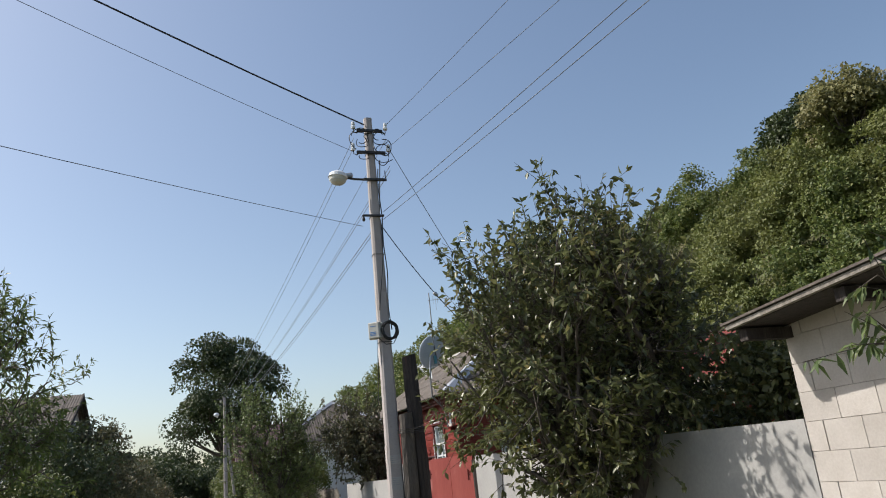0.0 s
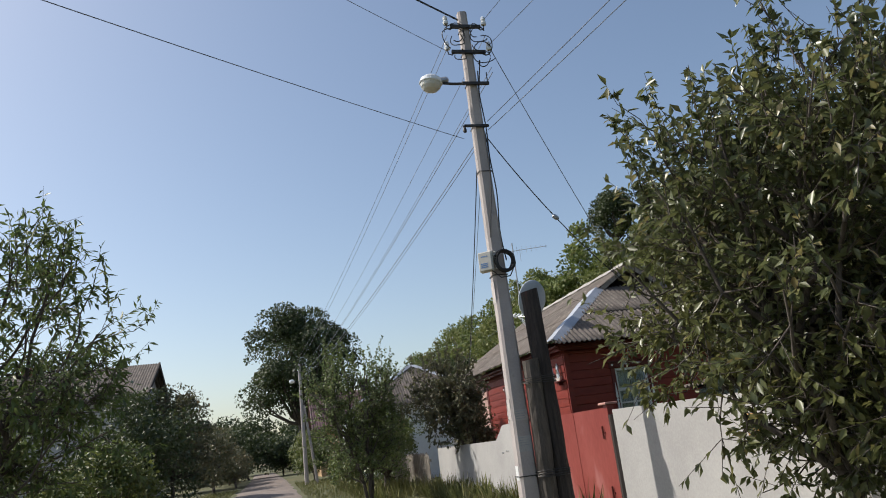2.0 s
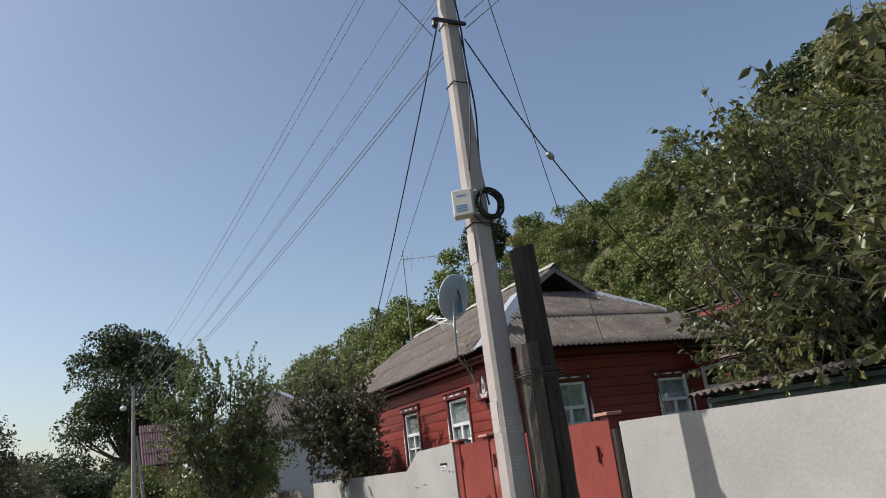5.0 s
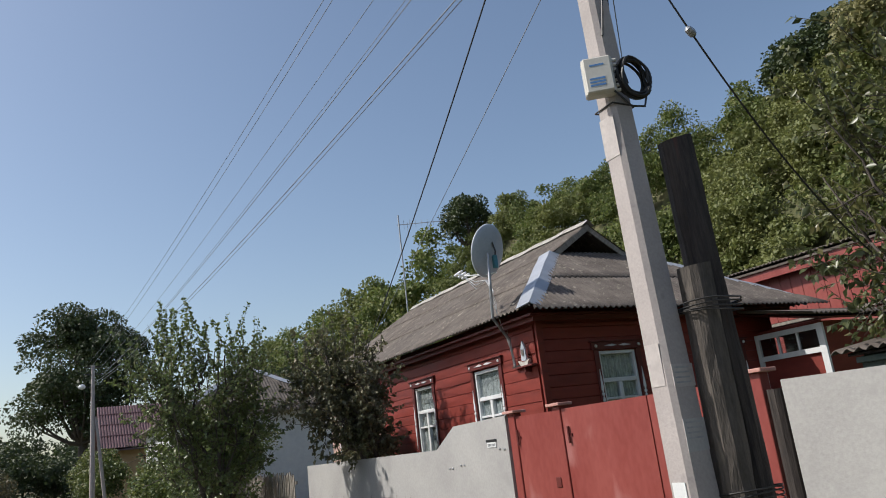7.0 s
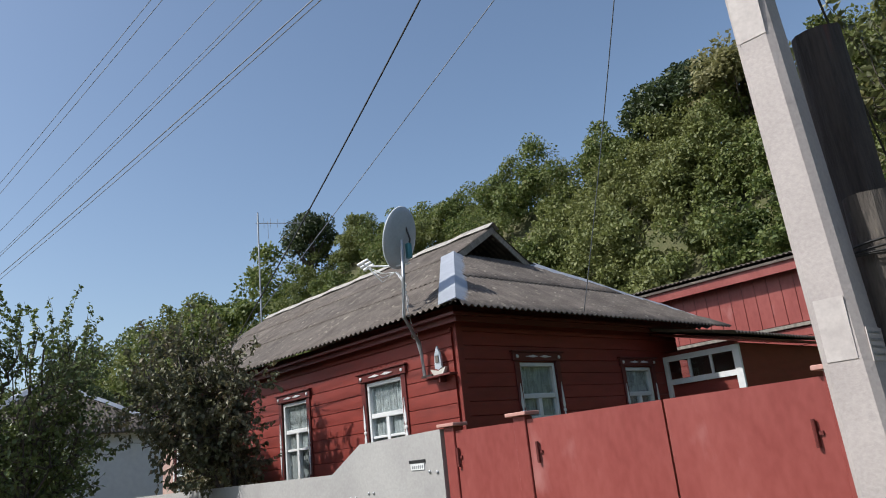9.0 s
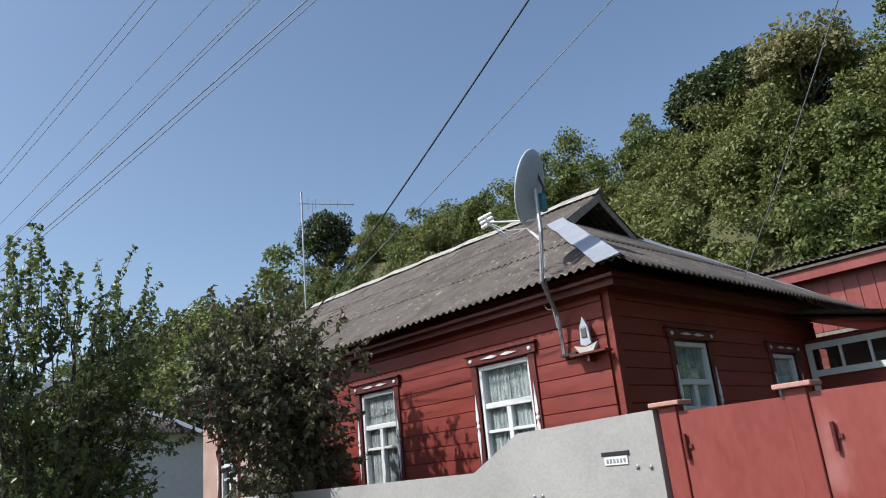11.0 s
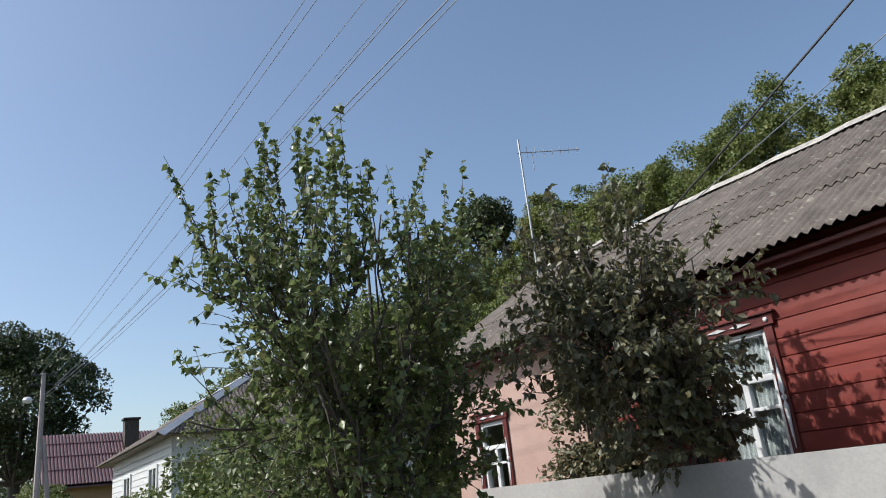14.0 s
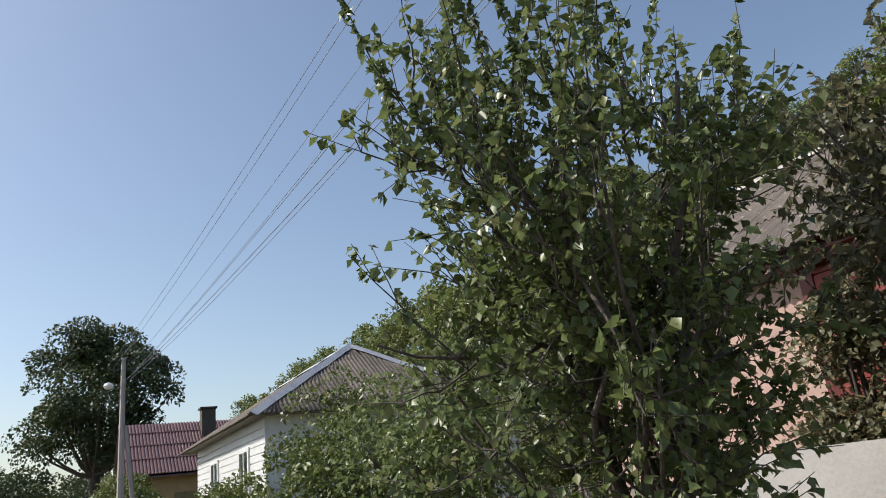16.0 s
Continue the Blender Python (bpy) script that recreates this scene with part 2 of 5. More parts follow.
def soup(name, verts, faces):
    me = bpy.data.meshes.new(name)
    verts, faces = np.asarray(verts, np.float32), np.asarray(faces, np.int32)
    k = faces.shape[1]
    me.vertices.add(len(verts))
    me.vertices.foreach_set("co", verts.ravel())
    me.loops.add(faces.size)
    me.loops.foreach_set("vertex_index", faces.ravel())
    me.polygons.add(len(faces))
    me.polygons.foreach_set("loop_start", np.arange(len(faces), dtype=np.int32) * k)
    me.update(calc_edges=True)
    return me


def unit(v):
    return v / np.maximum(np.linalg.norm(v, axis=-1, keepdims=True), 1e-9)


def leaf_mesh(name, p, d, nrm, length, width):
    """Leaves as kites folded along the midrib: base p, way d, face nrm."""
    d = unit(d)
    s = unit(np.cross(nrm, d))
    n2 = np.cross(d, s)
    L, W = length[:, None], width[:, None]
    a = p
    b = p + d * L * 0.45 + s * W * 0.5 + n2 * W * 0.16
    c = p + d * L - n2 * L * 0.1
    e = p + d * L * 0.45 - s * W * 0.5 + n2 * W * 0.16
    v = np.stack([a, b, c, e], 1).reshape(-1, 3)
    i = np.arange(len(p), dtype=np.int32)[:, None] * 4
    f = np.concatenate([i + np.array([[0, 2, 1]]), i + np.array([[0, 3, 2]])], 0)
    return soup(name, v, f)


def branch_mesh(name, segs, sides=5):
    v, f = [], []
    for p0, p1, r0, r1 in segs:
        d = unit(p1 - p0)
        a = unit(np.cross(d, np.array([0.31, 0.95, 0.05]) if abs(d[2]) > 0.9 else np.array([0, 0, 1.0])))
        b = np.cross(d, a)
        k = len(v)
        for p, r in ((p0, r0), (p1, r1)):
            for j in range(sides):
                q = 2 * math.pi * j / sides
                v.append(p + r * (math.cos(q) * a + math.sin(q) * b))
        for j in range(sides):
            f.append((k + j, k + (j + 1) % sides, k + sides + (j + 1) % sides, k + sides + j))
    return soup(name, np.array(v), np.array(f))


def curve_pts(p0, p1, bow, n, rng, wob=0.03):
    t = np.linspace(0, 1, n)[:, None]
    L = np.linalg.norm(p1 - p0)
    c = p0 + (p1 - p0) * t + np.array(bow) * (t * (1 - t) * 4)
    w = rng.normal(0, wob * L, (n, 3)) * (t * (1 - t) * 4)
    return c + w


def tree(name, label, seed, base, centre, radii, leaf_mat, leaf=(0.07, 0.035), limbs=14, branches=9, twigs=5, per=12, trunk_r=0.07, fork=0.35, up=0.5, droop=0.35, stems=1, twig=(0.25, 0.55), shoots=0, shoot=(0.5, 1.0)):
    """A tree grown from base into an ellipsoid crown: stems, limbs, branches, twigs and single leaves."""
    rng = np.random.default_rng(seed)
    base, centre, radii = np.array(base, float), np.array(centre, float), np.array(radii, float)
    segs, lp, ld = [], [], []
    def run(pts, r0, r1):
        n = len(pts) - 1
        for i in range(n):
            segs.append((pts[i], pts[i + 1], r0 + (r1 - r0) * i / n, r0 + (r1 - r0) * (i + 1) / n))
    forks = []
    for s in range(stems):
        tip = centre + radii * np.array([rng.normal(0, 0.18) + (0.3 * math.cos(2.4 * s) if stems > 1 else 0), rng.normal(0, 0.18) + (0.3 * math.sin(2.4 * s) if stems > 1 else 0), 0.55])
        foot = base + np.array([rng.normal(0, 0.06), rng.normal(0, 0.06), 0]) * (stems > 1)
        st = curve_pts(foot, tip, (rng.normal(0, 0.08), rng.normal(0, 0.08), 0), 12, rng, 0.012)
        run(st, trunk_r, trunk_r * 0.25)
        forks.append(st)
    for i in range(limbs):
        st = forks[i % stems]
        k = fork + (0.9 - fork) * rng.random()
        p0 = st[min(int(k * 11), 11)]
        th, zz = 2 * math.pi * (i * 0.618 + 0.1 * rng.random()), rng.uniform(-0.75, 0.98)
        w = np.array([math.cos(th) * math.sqrt(1 - zz * zz), math.sin(th) * math.sqrt(1 - zz * zz), zz])
        p1 = centre + radii * w * rng.uniform(0.66, 0.98)
        if p1[2] - p0[2] < -0.5:
            p0 = st[max(int(fork * 11), 1)]
        lim = curve_pts(p0, p1, (0, 0, -0.12 * np.linalg.norm(p1 - p0) * up), 9, rng)
        run(lim, trunk_r * 0.45, 0.008)
        for b in range(branches):
            q = rng.uniform(0.2, 1.0)
            f0 = lim[min(int(q * 8), 8)]
            out = unit(unit(f0 - centre) * 0.7 + rng.normal(0, 0.75, 3) + np.array([0, 0, up]))
            bl = rng.uniform(0.2, 0.48) * radii.mean()
            br = curve_pts(f0, f0 + out * bl, (0, 0, -0.05 * bl), 5, rng)
            run(br, 0.009, 0.004)
            for w2 in range(twigs):
                g0 = br[rng.integers(1, 5)]
                o2 = unit(out * 0.8 + rng.normal(0, 0.6, 3) + np.array([0, 0, up * 0.7]))
                tl = rng.uniform(*twig)
                g1 = g0 + o2 * tl
                segs.append((g0, g1, 0.004, 0.002))
                tt = rng.uniform(0.1, 1.0, per)[:, None]
                lp.append(g0 + (g1 - g0) * tt)
                ld.append(o2 * 0.6 + rng.normal(0, 0.6, (per, 3)) + np.array([0, 0, -droop]))
    for i in range(shoots):
        th, rr = 2 * math.pi * rng.random(), math.sqrt(rng.random()) * 0.85
        f0 = centre + radii * np.array([rr * math.cos(th), rr * math.sin(th), 0.75 * math.sqrt(max(1 - rr * rr, 0.05))])
        sl_ = rng.uniform(*shoot)
        f1 = f0 + np.array([rng.normal(0, 0.26) + 0.25 * rr * math.cos(th), rng.normal(0, 0.14) + 0.25 * rr * math.sin(th), 1.0]) * sl_
        sh = curve_pts(f0 - (f1 - f0) * 0.4, f1, (0, 0, 0), 7, rng, 0.02)
        run(sh, 0.007, 0.002)
        k = int(sl_ * 75)
        tt = rng.uniform(0.0, 1.0, k)[:, None]
        lp.append(sh[0] + (sh[-1] - sh[0]) * tt)
        ld.append(rng.normal(0, 0.7, (k, 3)) + np.array([0, 0, 0.1 - droop * 0.5]))
    p, d = np.concatenate(lp), np.concatenate(ld)
    keep = p[:, 2] > 0.15
    p, d = p[keep], d[keep]
    n = len(p)
    nrm = rng.normal(0, 0.6, (n, 3)) + np.array([0, 0, 0.9])
    sz = rng.uniform(0.65, 1.2, n)
    top = tagged(new(name), label, "tree")
    top.matrix_basis = Matrix()
    part("trunk", branch_mesh("trunk", segs), BARK, top)
    part("crown", leaf_mesh("crown", p, d, nrm, leaf[0] * sz, leaf[1] * sz), leaf_mat, top)
    return top


def clumps(rng, centres, radii, per, leaf, squash=0.8, low=-0.5, ragged=0.2):
    """Leaf places over many clumps: each a rough ball, denser at its skin."""
    n = len(centres) * per
    c = np.repeat(centres, per, 0)
    r = np.repeat(radii, per)[:, None]
    w = unit(rng.normal(0, 1, (n, 3)))
    w[:, 2] = np.where(w[:, 2] < low, -w[:, 2], w[:, 2])
    k = 1 + ragged * 0.4 - np.abs(rng.normal(0, ragged, (n, 1)))
    p = c + w * r * k * np.array([1, 1, squash])
    d = w * 0.5 + rng.normal(0, 0.7, (n, 3)) + np.array([0, 0, -0.25])
    nrm = w + rng.normal(0, 0.5, (n, 3)) + np.array([0, 0, 0.4])
    sz = rng.uniform(0.6, 1.3, n) * leaf
    return p, d, nrm, sz, sz * rng.uniform(0.5, 0.8, n)


def crown_clumps(rng, centre, radii, count, size):
    """Clump centres over an ellipsoid crown, uneven in outline."""
    w = unit(rng.normal(0, 1, (count, 3)))
    w[:, 2] = np.where(w[:, 2] < -0.85, -w[:, 2], w[:, 2])
    k = rng.uniform(0.45, 0.95, (count, 1))
    return np.array(centre) + w * k * np.array(radii), rng.uniform(0.6, 1.25, count) * size


def clump_tree(name, label, seed, base, centre, radii, leaf_mat, count=60, size=0.6, per=130, leaf=0.12, trunk_r=0.12, category="tree"):
    """A tree or bush seen from afar: trunk, limbs to its clumps, and leaves."""
    rng = np.random.default_rng(seed)
    c, r = crown_clumps(rng, centre, radii, count, size)
    segs = []
    base = np.array(base, float)
    fork = base + (np.array(centre) - base) * 0.45
    st = curve_pts(base, fork, (0, 0, 0), 5, rng, 0.02)
    for a, b in zip(st, st[1:]):
        segs.append((a, b, trunk_r, trunk_r * 0.85))
    for q in c[::2]:
        lim = curve_pts(fork, q, (0, 0, -0.1 * np.linalg.norm(q - fork)), 5, rng, 0.03)
        for i in range(4):
            segs.append((lim[i], lim[i + 1], trunk_r * (0.4 - 0.08 * i), trunk_r * (0.4 - 0.08 * (i + 1))))
    top = tagged(new(name), label, category)
    part("trunk", branch_mesh("trunk", segs), BARK, top)
    part("crown", leaf_mesh("crown", *clumps(rng, c, r, per, leaf)), leaf_mat, top)
    return top


# ---- ground, road ----
def ground_height(x, y):
    k = min(max((x - 18.0) / 12.0, 0.0), 1.0)
    far = min(max((x - 30) / 60, 0), 1)
    return (13.8 + 2.2 * min(max((y - 42) / 20, 0), 1) * 0.2 + 1.5 * math.exp(-((y - 55) / 11.0) ** 2)) * k ** 0.9 + 5 * far + (0.5 * math.sin(x * 0.7 + y * 0.33) * k)


gx = [-700, -200, -80, -40, -20, -10, -5, -2, 0, 2, 4, 6, 8, 10, 12, 14.5] + [15 + i * 1.5 for i in range(12)] + [36, 45, 60, 90, 200, 700]
gy = [-700, -200, -80] + [-40 + 5 * i for i in range(48)] + [220, 300, 700, 1500]
me = soup("ground", [(x, y, ground_height(x, y)) for x in gx for y in gy], [(i * len(gy) + j, (i + 1) * len(gy) + j, (i + 1) * len(gy) + j + 1, i * len(gy) + j + 1) for i in range(len(gx) - 1) for j in range(len(gy) - 1)])
tagged(part("ground", me, GRASSG), "dry grassy ground rising into a steep hillside", "ground", kind="structure")


def road_mid(y):
    return -0.9 - 0.00012 * max(y - 30, 0) ** 2


ry = [-60 + 3 * i for i in range(70)]
rv = []
for y in ry:
    e = 0.12 * math.sin(y * 0.9) + 0.08 * math.sin(y * 2.1)
    rv += [(road_mid(y) - 1.75 + e, y, 0.0), (road_mid(y) - 1.6 + e, y, 0.03), (road_mid(y), y, 0.06), (road_mid(y) + 1.6 - e, y, 0.03), (road_mid(y) + 1.75 - e, y, 0.0)]
me = soup("road", rv, [(5 * i + k, 5 * i + k + 1, 5 * i + k + 6, 5 * i + k + 5) for i in range(len(ry) - 1) for k in range(4)])
tagged(part("road", me, ROADM), "narrow dusty village road with crumbling edges", "road", kind="structure")

# ---- red house ----
HX, HY, HY2, HX2 = 6.82, 19.77, 30.6, 12.85
WALL_TOP, SPLIT = 3.72, 26.84
house = thing("red_house", "red-painted plank house under a weathered corrugated hip roof", "house")


def wall_with_holes(a, b, z0, z1, holes, thick):
    """A wall along u from a to b, with thickness along +v; holes are (u0, u1, z0, z1)."""
    bm = bmesh.new()
    cuts = sorted({a, b, *[h[0] for h in holes], *[h[1] for h in holes]})
    for u0, u1 in zip(cuts, cuts[1:]):
        z = z0
        for h in sorted((h for h in holes if h[0] <= u0 and h[1] >= u1), key=lambda h: h[2]):
            add_box(bm, (u0, 0, z), (u1, thick, h[2]))
            z = h[3]
        add_box(bm, (u0, 0, z), (u1, thick, z1))
    return bm


# windows: width between the casing boards, sill and head
WIN1, WIN2, WIN3, WIN4 = (23.88, 24.76, 1.35, 2.86), (21.1, 22.04, 1.35, 2.87), (8.08, 8.95, 1.4, 2.87), (10.9, 11.75, 1.45, 2.8)
WINP = (29.05, 29.75, 1.3, 2.5)
TOX = Matrix(((0, 1, 0, HX), (1, 0, 0, 0), (0, 0, 1, 0), (0, 0, 0, 1)))  # u -> y, v -> +x
TOY = Matrix(((1, 0, 0, 0), (0, 1, 0, HY), (0, 0, 1, 0), (0, 0, 0, 1)))


def placed(bm, m):
    bmesh.ops.transform(bm, matrix=m, verts=bm.verts)
    bmesh.ops.recalc_face_normals(bm, faces=bm.faces)
    return bm


part("front_wall", placed(wall_with_holes(HY + 0.2, SPLIT, 0, WALL_TOP, [WIN1, WIN2], 0.2), TOX @ Matrix.Translation((0, 0.022, 0))), RED, house)
part("plastered_wall", placed(wall_with_holes(SPLIT, HY2, 0, WALL_TOP, [WINP], 0.2), TOX), PINK, house, "pink plastered wall")
part("side_wall", placed(wall_with_holes(HX + 0.022, HX2, 0, WALL_TOP, [WIN3, WIN4], 0.178), TOY @ Matrix.Translation((0, 0.022, 0))), RED, house)
part("back_wall", box((HX2 - 0.2, HY + 0.2, 0), (HX2, HY2, WALL_TOP)), PINK, house)
part("end_wall", box((HX + 0.2, HY2 - 0.2, 0), (HX2 - 0.2, HY2 - 0.002, WALL_TOP)), PINK, house)
# Added inner wall and ceiling, dark in colour to imitate a dim interior.
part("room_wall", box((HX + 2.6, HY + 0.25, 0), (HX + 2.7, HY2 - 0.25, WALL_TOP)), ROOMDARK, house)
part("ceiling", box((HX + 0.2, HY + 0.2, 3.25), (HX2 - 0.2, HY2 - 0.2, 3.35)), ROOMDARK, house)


def planks(a, b, z0, z1, holes, m, step=0.205):
    """Lapped boards, cut at the openings, one object a board."""
    rng = random.Random(int(a * 100))
    z = z0
    while z < z1 - 0.05:
        h = min(step, z1 - z)
        spans = [(a, b)]
        for u0, u1, h0, h1 in holes:
            if z + h * 0.5 > h0 - 0.1 and z + h * 0.5 < h1 + 0.1:
                spans = [s for p, q in spans for s in ((p, min(q, u0 - 0.1)), (max(p, u1 + 0.1), q)) if s[1] - s[0] > 0.05]
        for p, q in spans:
            t = rng.uniform(-0.002, 0.002)
            bm = prism([(0.004, z + 0.001), (-0.012 + t, z + 0.009), (-0.0145 + t, z + h * 0.5), (-0.012 + t, z + h - 0.007), (0.004, z + h), (0.014, z + h), (0.014, z)], q - p - 0.004, "x")
            bmesh.ops.transform(bm, matrix=m @ Matrix.Translation((p + 0.002, 0, 0)), verts=bm.verts)
            part("plank", bm, RED, house)
        z += h


def window(parent_m, w, name_label, room=True, lace=True):
    """A white casement: one wide light above, two narrow columns below; red casing boards with white ornament."""
    u0, u1, z0, z1 = w
    W, H = u1 - u0, z1 - z0
    top = tagged(new("window"), name_label, "window", "house windows")
    top.matrix_basis = parent_m @ Matrix.Translation((u0, 0, z0))
    fr = bmesh.new()
    k = 0.055
    for lo, hi in (((0, 0.0, 0), (k, 0.1, H)), ((W - k, 0.0, 0), (W, 0.1, H)), ((k, 0.002, 0), (W - k, 0.1, 0.06)), ((k, 0.002, H - 0.06), (W - k, 0.1, H))):
        add_box(fr, lo, hi, bev=0.006)
    part("window_frame", fr, WHITE, top)
    zt = H * 0.62
    zm = zt - (zt - 0.06) * 0.36
    part("transom", box((k, 0.012, zt), (W - k, 0.09, zt + 0.075), 0.006), WHITE, top)
    part("mullion", box((W / 2 - 0.04, 0.016, 0.06), (W / 2 + 0.04, 0.09, zt), 0.006), WHITE, top)
    for a in (k, W / 2 + 0.04):
        part("glazing_bar", box((a, 0.02, zm), (a + W / 2 - k - 0.04, 0.08, zm + 0.04), 0.004), WHITE, top)
    for lo, hi in (((k, zt + 0.075), (W - k, H - 0.06)), ((k, 0.06), (W / 2 - 0.04, zm)), ((W / 2 + 0.04, 0.06), (W - k, zm)), ((k, zm + 0.04), (W / 2 - 0.04, zt)), ((W / 2 + 0.04, zm + 0.04), (W - k, zt))):
        p = part("pane", box((lo[0], 0.052, lo[1]), (hi[0], 0.056, hi[1])), GLASS, top)
        p.visible_shadow = False
    # casing
    for a in (-0.115, W + 0.005):
        b = part("casing_board", box((a, -0.04, -0.05), (a + 0.11, -0.0165, H + 0.02), 0.004), RED_TRIM, top)
        cx = a + 0.055
        orn = prism([(cx, 0.12 * H), (cx + 0.028, 0.42 * H), (cx, 0.47 * H), (cx - 0.028, 0.42 * H)], 0.014)
        up = prism([(cx, 0.78 * H), (cx - 0.028, 0.54 * H), (cx, 0.49 * H), (cx + 0.028, 0.54 * H)], 0.014)
        for o in (orn, up):
            part("ornament", placed(o, Matrix.Translation((0, -0.055, 0))), WHITE, top, "white painted diamond ornament")
        part("rosette", placed(lathe([(0.034, 0), (0.03, 0.014), (0.012, 0.022)], 10), Matrix.Translation((cx, -0.042, 0.48 * H)) @ Matrix.Rotation(radians(90), 4, "X")), WHITE, top)
    part("head_board", box((-0.16, -0.062, H + 0.022), (W + 0.16, -0.0165, H + 0.15), 0.006), RED_TRIM, top)
    part("head_cornice", box((-0.19, -0.09, H + 0.152), (W + 0.19, -0.0165, H + 0.18), 0.005), RED_TRIM, top)
    zc = H + 0.085
    for s in (-1, 1):
        c = W / 2
        o = prism([(c + s * 0.02, zc), (c + s * 0.14, zc + 0.026), (c + s * 0.36 * W, zc), (c + s * 0.14, zc - 0.016)], 0.014)
        part("ornament", placed(o, Matrix.Translation((0, -0.077, 0))), WHITE, top, "white painted scroll ornament")
        part("rosette", placed(lathe([(0.03, 0), (0.026, 0.014), (0.01, 0.022)], 10), Matrix.Translation((c + s * (W / 2 + 0.07), -0.063, zc)) @ Matrix.Rotation(radians(90), 4, "X")), WHITE, top)
    # Lace belongs below; its upper part imitates grey reflections in the top light.
    if lace:
        cur = tagged(new("curtain"), "white lace curtain, its top added to imitate reflections in the panes", "curtain")
        cur.matrix_basis = top.matrix_basis
        for a, b in ((k, W * 0.47), (W * 0.5, W - k)):
            n = 28
            vs = [(a + (b - a) * i / n, 0.092 + 0.014 * math.sin(i * 1.3) + 0.006 * math.sin(i * 3.1), z) for z in (0.05, H - 0.05) for i in range(n + 1)]
            vs += [(x, y + 0.004, z) for x, y, z in vs]
            q = n + 1
            fs = [(i, i + 1, q + i + 1, q + i) for i in range(n)] + [(2 * q + i, 2 * q + q + i, 2 * q + q + i + 1, 2 * q + i + 1) for i in range(n)]
            part("curtain_panel", soup("curtain_panel", vs, fs), LACE, cur)
    return top


# ---- roof of corrugated sheets ----
EX, EZ, RX, RZ = 6.36, 3.6, 10.1, 6.02
SL = (RZ - EZ) / (RX - EX)
EY, GY = 19.22, 21.8
roof = part("roof", box((HX - 0.3, HY - 0.3, 3.5), (HX2 + 0.3, HY2 + 0.15, 3.54)), RED_TRIM, house, "dark red boarded soffit under corrugated sheets")


def sheet(u0, u1, v0, v1, at, lo, hi, lift, holder=None):
    """One corrugated sheet on a slope; at(u, v, h) gives places; lo and hi bound u at each v."""
    nv, pu = 5, 0.0325
    vs, nu = [], max(2, int(round((u1 - u0) / pu)))
    for layer in (0.0, -0.012):
        for j in range(nv + 1):
            v = v0 + (v1 - v0) * j / nv
            a, b = max(u0, lo(v)), min(u1, hi(v))
            for i in range(nu + 1):
                u = min(max(u0 + (u1 - u0) * i / nu, a), max(b, a))
                vs.append(at(u, v, 0.024 * math.sin(2 * math.pi * u / 0.13) + lift * (1 - j / nv) + layer))
    k, half = nu + 1, (nu + 1) * (nv + 1)
    fs = []
    for j in range(nv):
        for i in range(nu):
            q = (j * k + i, j * k + i + 1, (j + 1) * k + i + 1, (j + 1) * k + i)
            if (Vector(vs[q[0]]) - Vector(vs[q[1]])).length + (Vector(vs[q[2]]) - Vector(vs[q[3]])).length > 1e-4:
                fs.append(q)
                fs.append(tuple(half + x for x in q[::-1]))
    for i in range(nu):
        fs.append((i, half + i, half + i + 1, i + 1))
    if len(fs) > nu:
        me = soup("roof_sheet", vs, fs)
        bw = bmesh.new()
        bw.from_mesh(me)
        bmesh.ops.remove_doubles(bw, verts=bw.verts, dist=0.0008)
        bmesh.ops.delete(bw, geom=[v for v in bw.verts if not v.link_faces], context="VERTS")
        bw.to_mesh(me)
        bw.free()
        me.polygons.foreach_set("use_smooth", np.ones(len(me.polygons), bool))
        part("roof_sheet", me, SLATE, holder or roof)


def front(u, v, h):
    return (EX + v, u, EZ + SL * v + h)


def back(u, v, h):
    return (2 * RX - EX - v, u, EZ + SL * v + h)


def side(u, v, h):
    return (u, EY + v, EZ + SL * v + h)


def front_lo(v):
    return EY + v if EX + v < EX + (GY - EY) + 0.02 else GY


RUN = RX - EX
HIPV = GY - EY
rows_v = [(0, 1.35), (1.25, 2.6), (2.5, RUN)]
for r, (v0, v1) in enumerate(rows_v):
    u = EY
    while u < HY2 + 0.4:
        for fn in (front, back):
            sheet(u, min(u + 1.04, HY2 + 0.45), v0, v1, fn, front_lo, lambda v: 99.0, 0.03)
        u += 0.98
for v0, v1 in ((-0.13, 1.35), (1.25, HIPV + 0.15)):
    u = EX
    while u < 2 * RX - EX:
        sheet(u, u + 1.04, v0, v1, side, lambda v: EX + v, lambda v: 2 * RX - EX - v, 0.03)
        u += 0.98
# gablet, ridge and hip flashings
gz = EZ + SL * HIPV
part("gablet", prism([(RX - (RUN - HIPV) + 0.05, gz - 0.1), (RX, RZ - 0.12), (RX + (RUN - HIPV) - 0.05, gz - 0.1)], 0.05), ROOMDARK, roof, "dark boarded gablet")
roof.children[-1].location = (0, GY + 0.35, 0)
for s in (-1, 1):
    bar = part("barge_board", box((0, 0, -0.14), (math.hypot(RUN - HIPV, SL * (RUN - HIPV)) + 0.1, 0.03, -0.02)), WOODGREY, roof)
    bar.matrix_basis = pose(RX, GY + 0.02, RZ) @ Matrix.Rotation(radians(0 if s > 0 else 180), 4, "Z") @ Matrix.Rotation(math.atan(SL), 4, "Y")


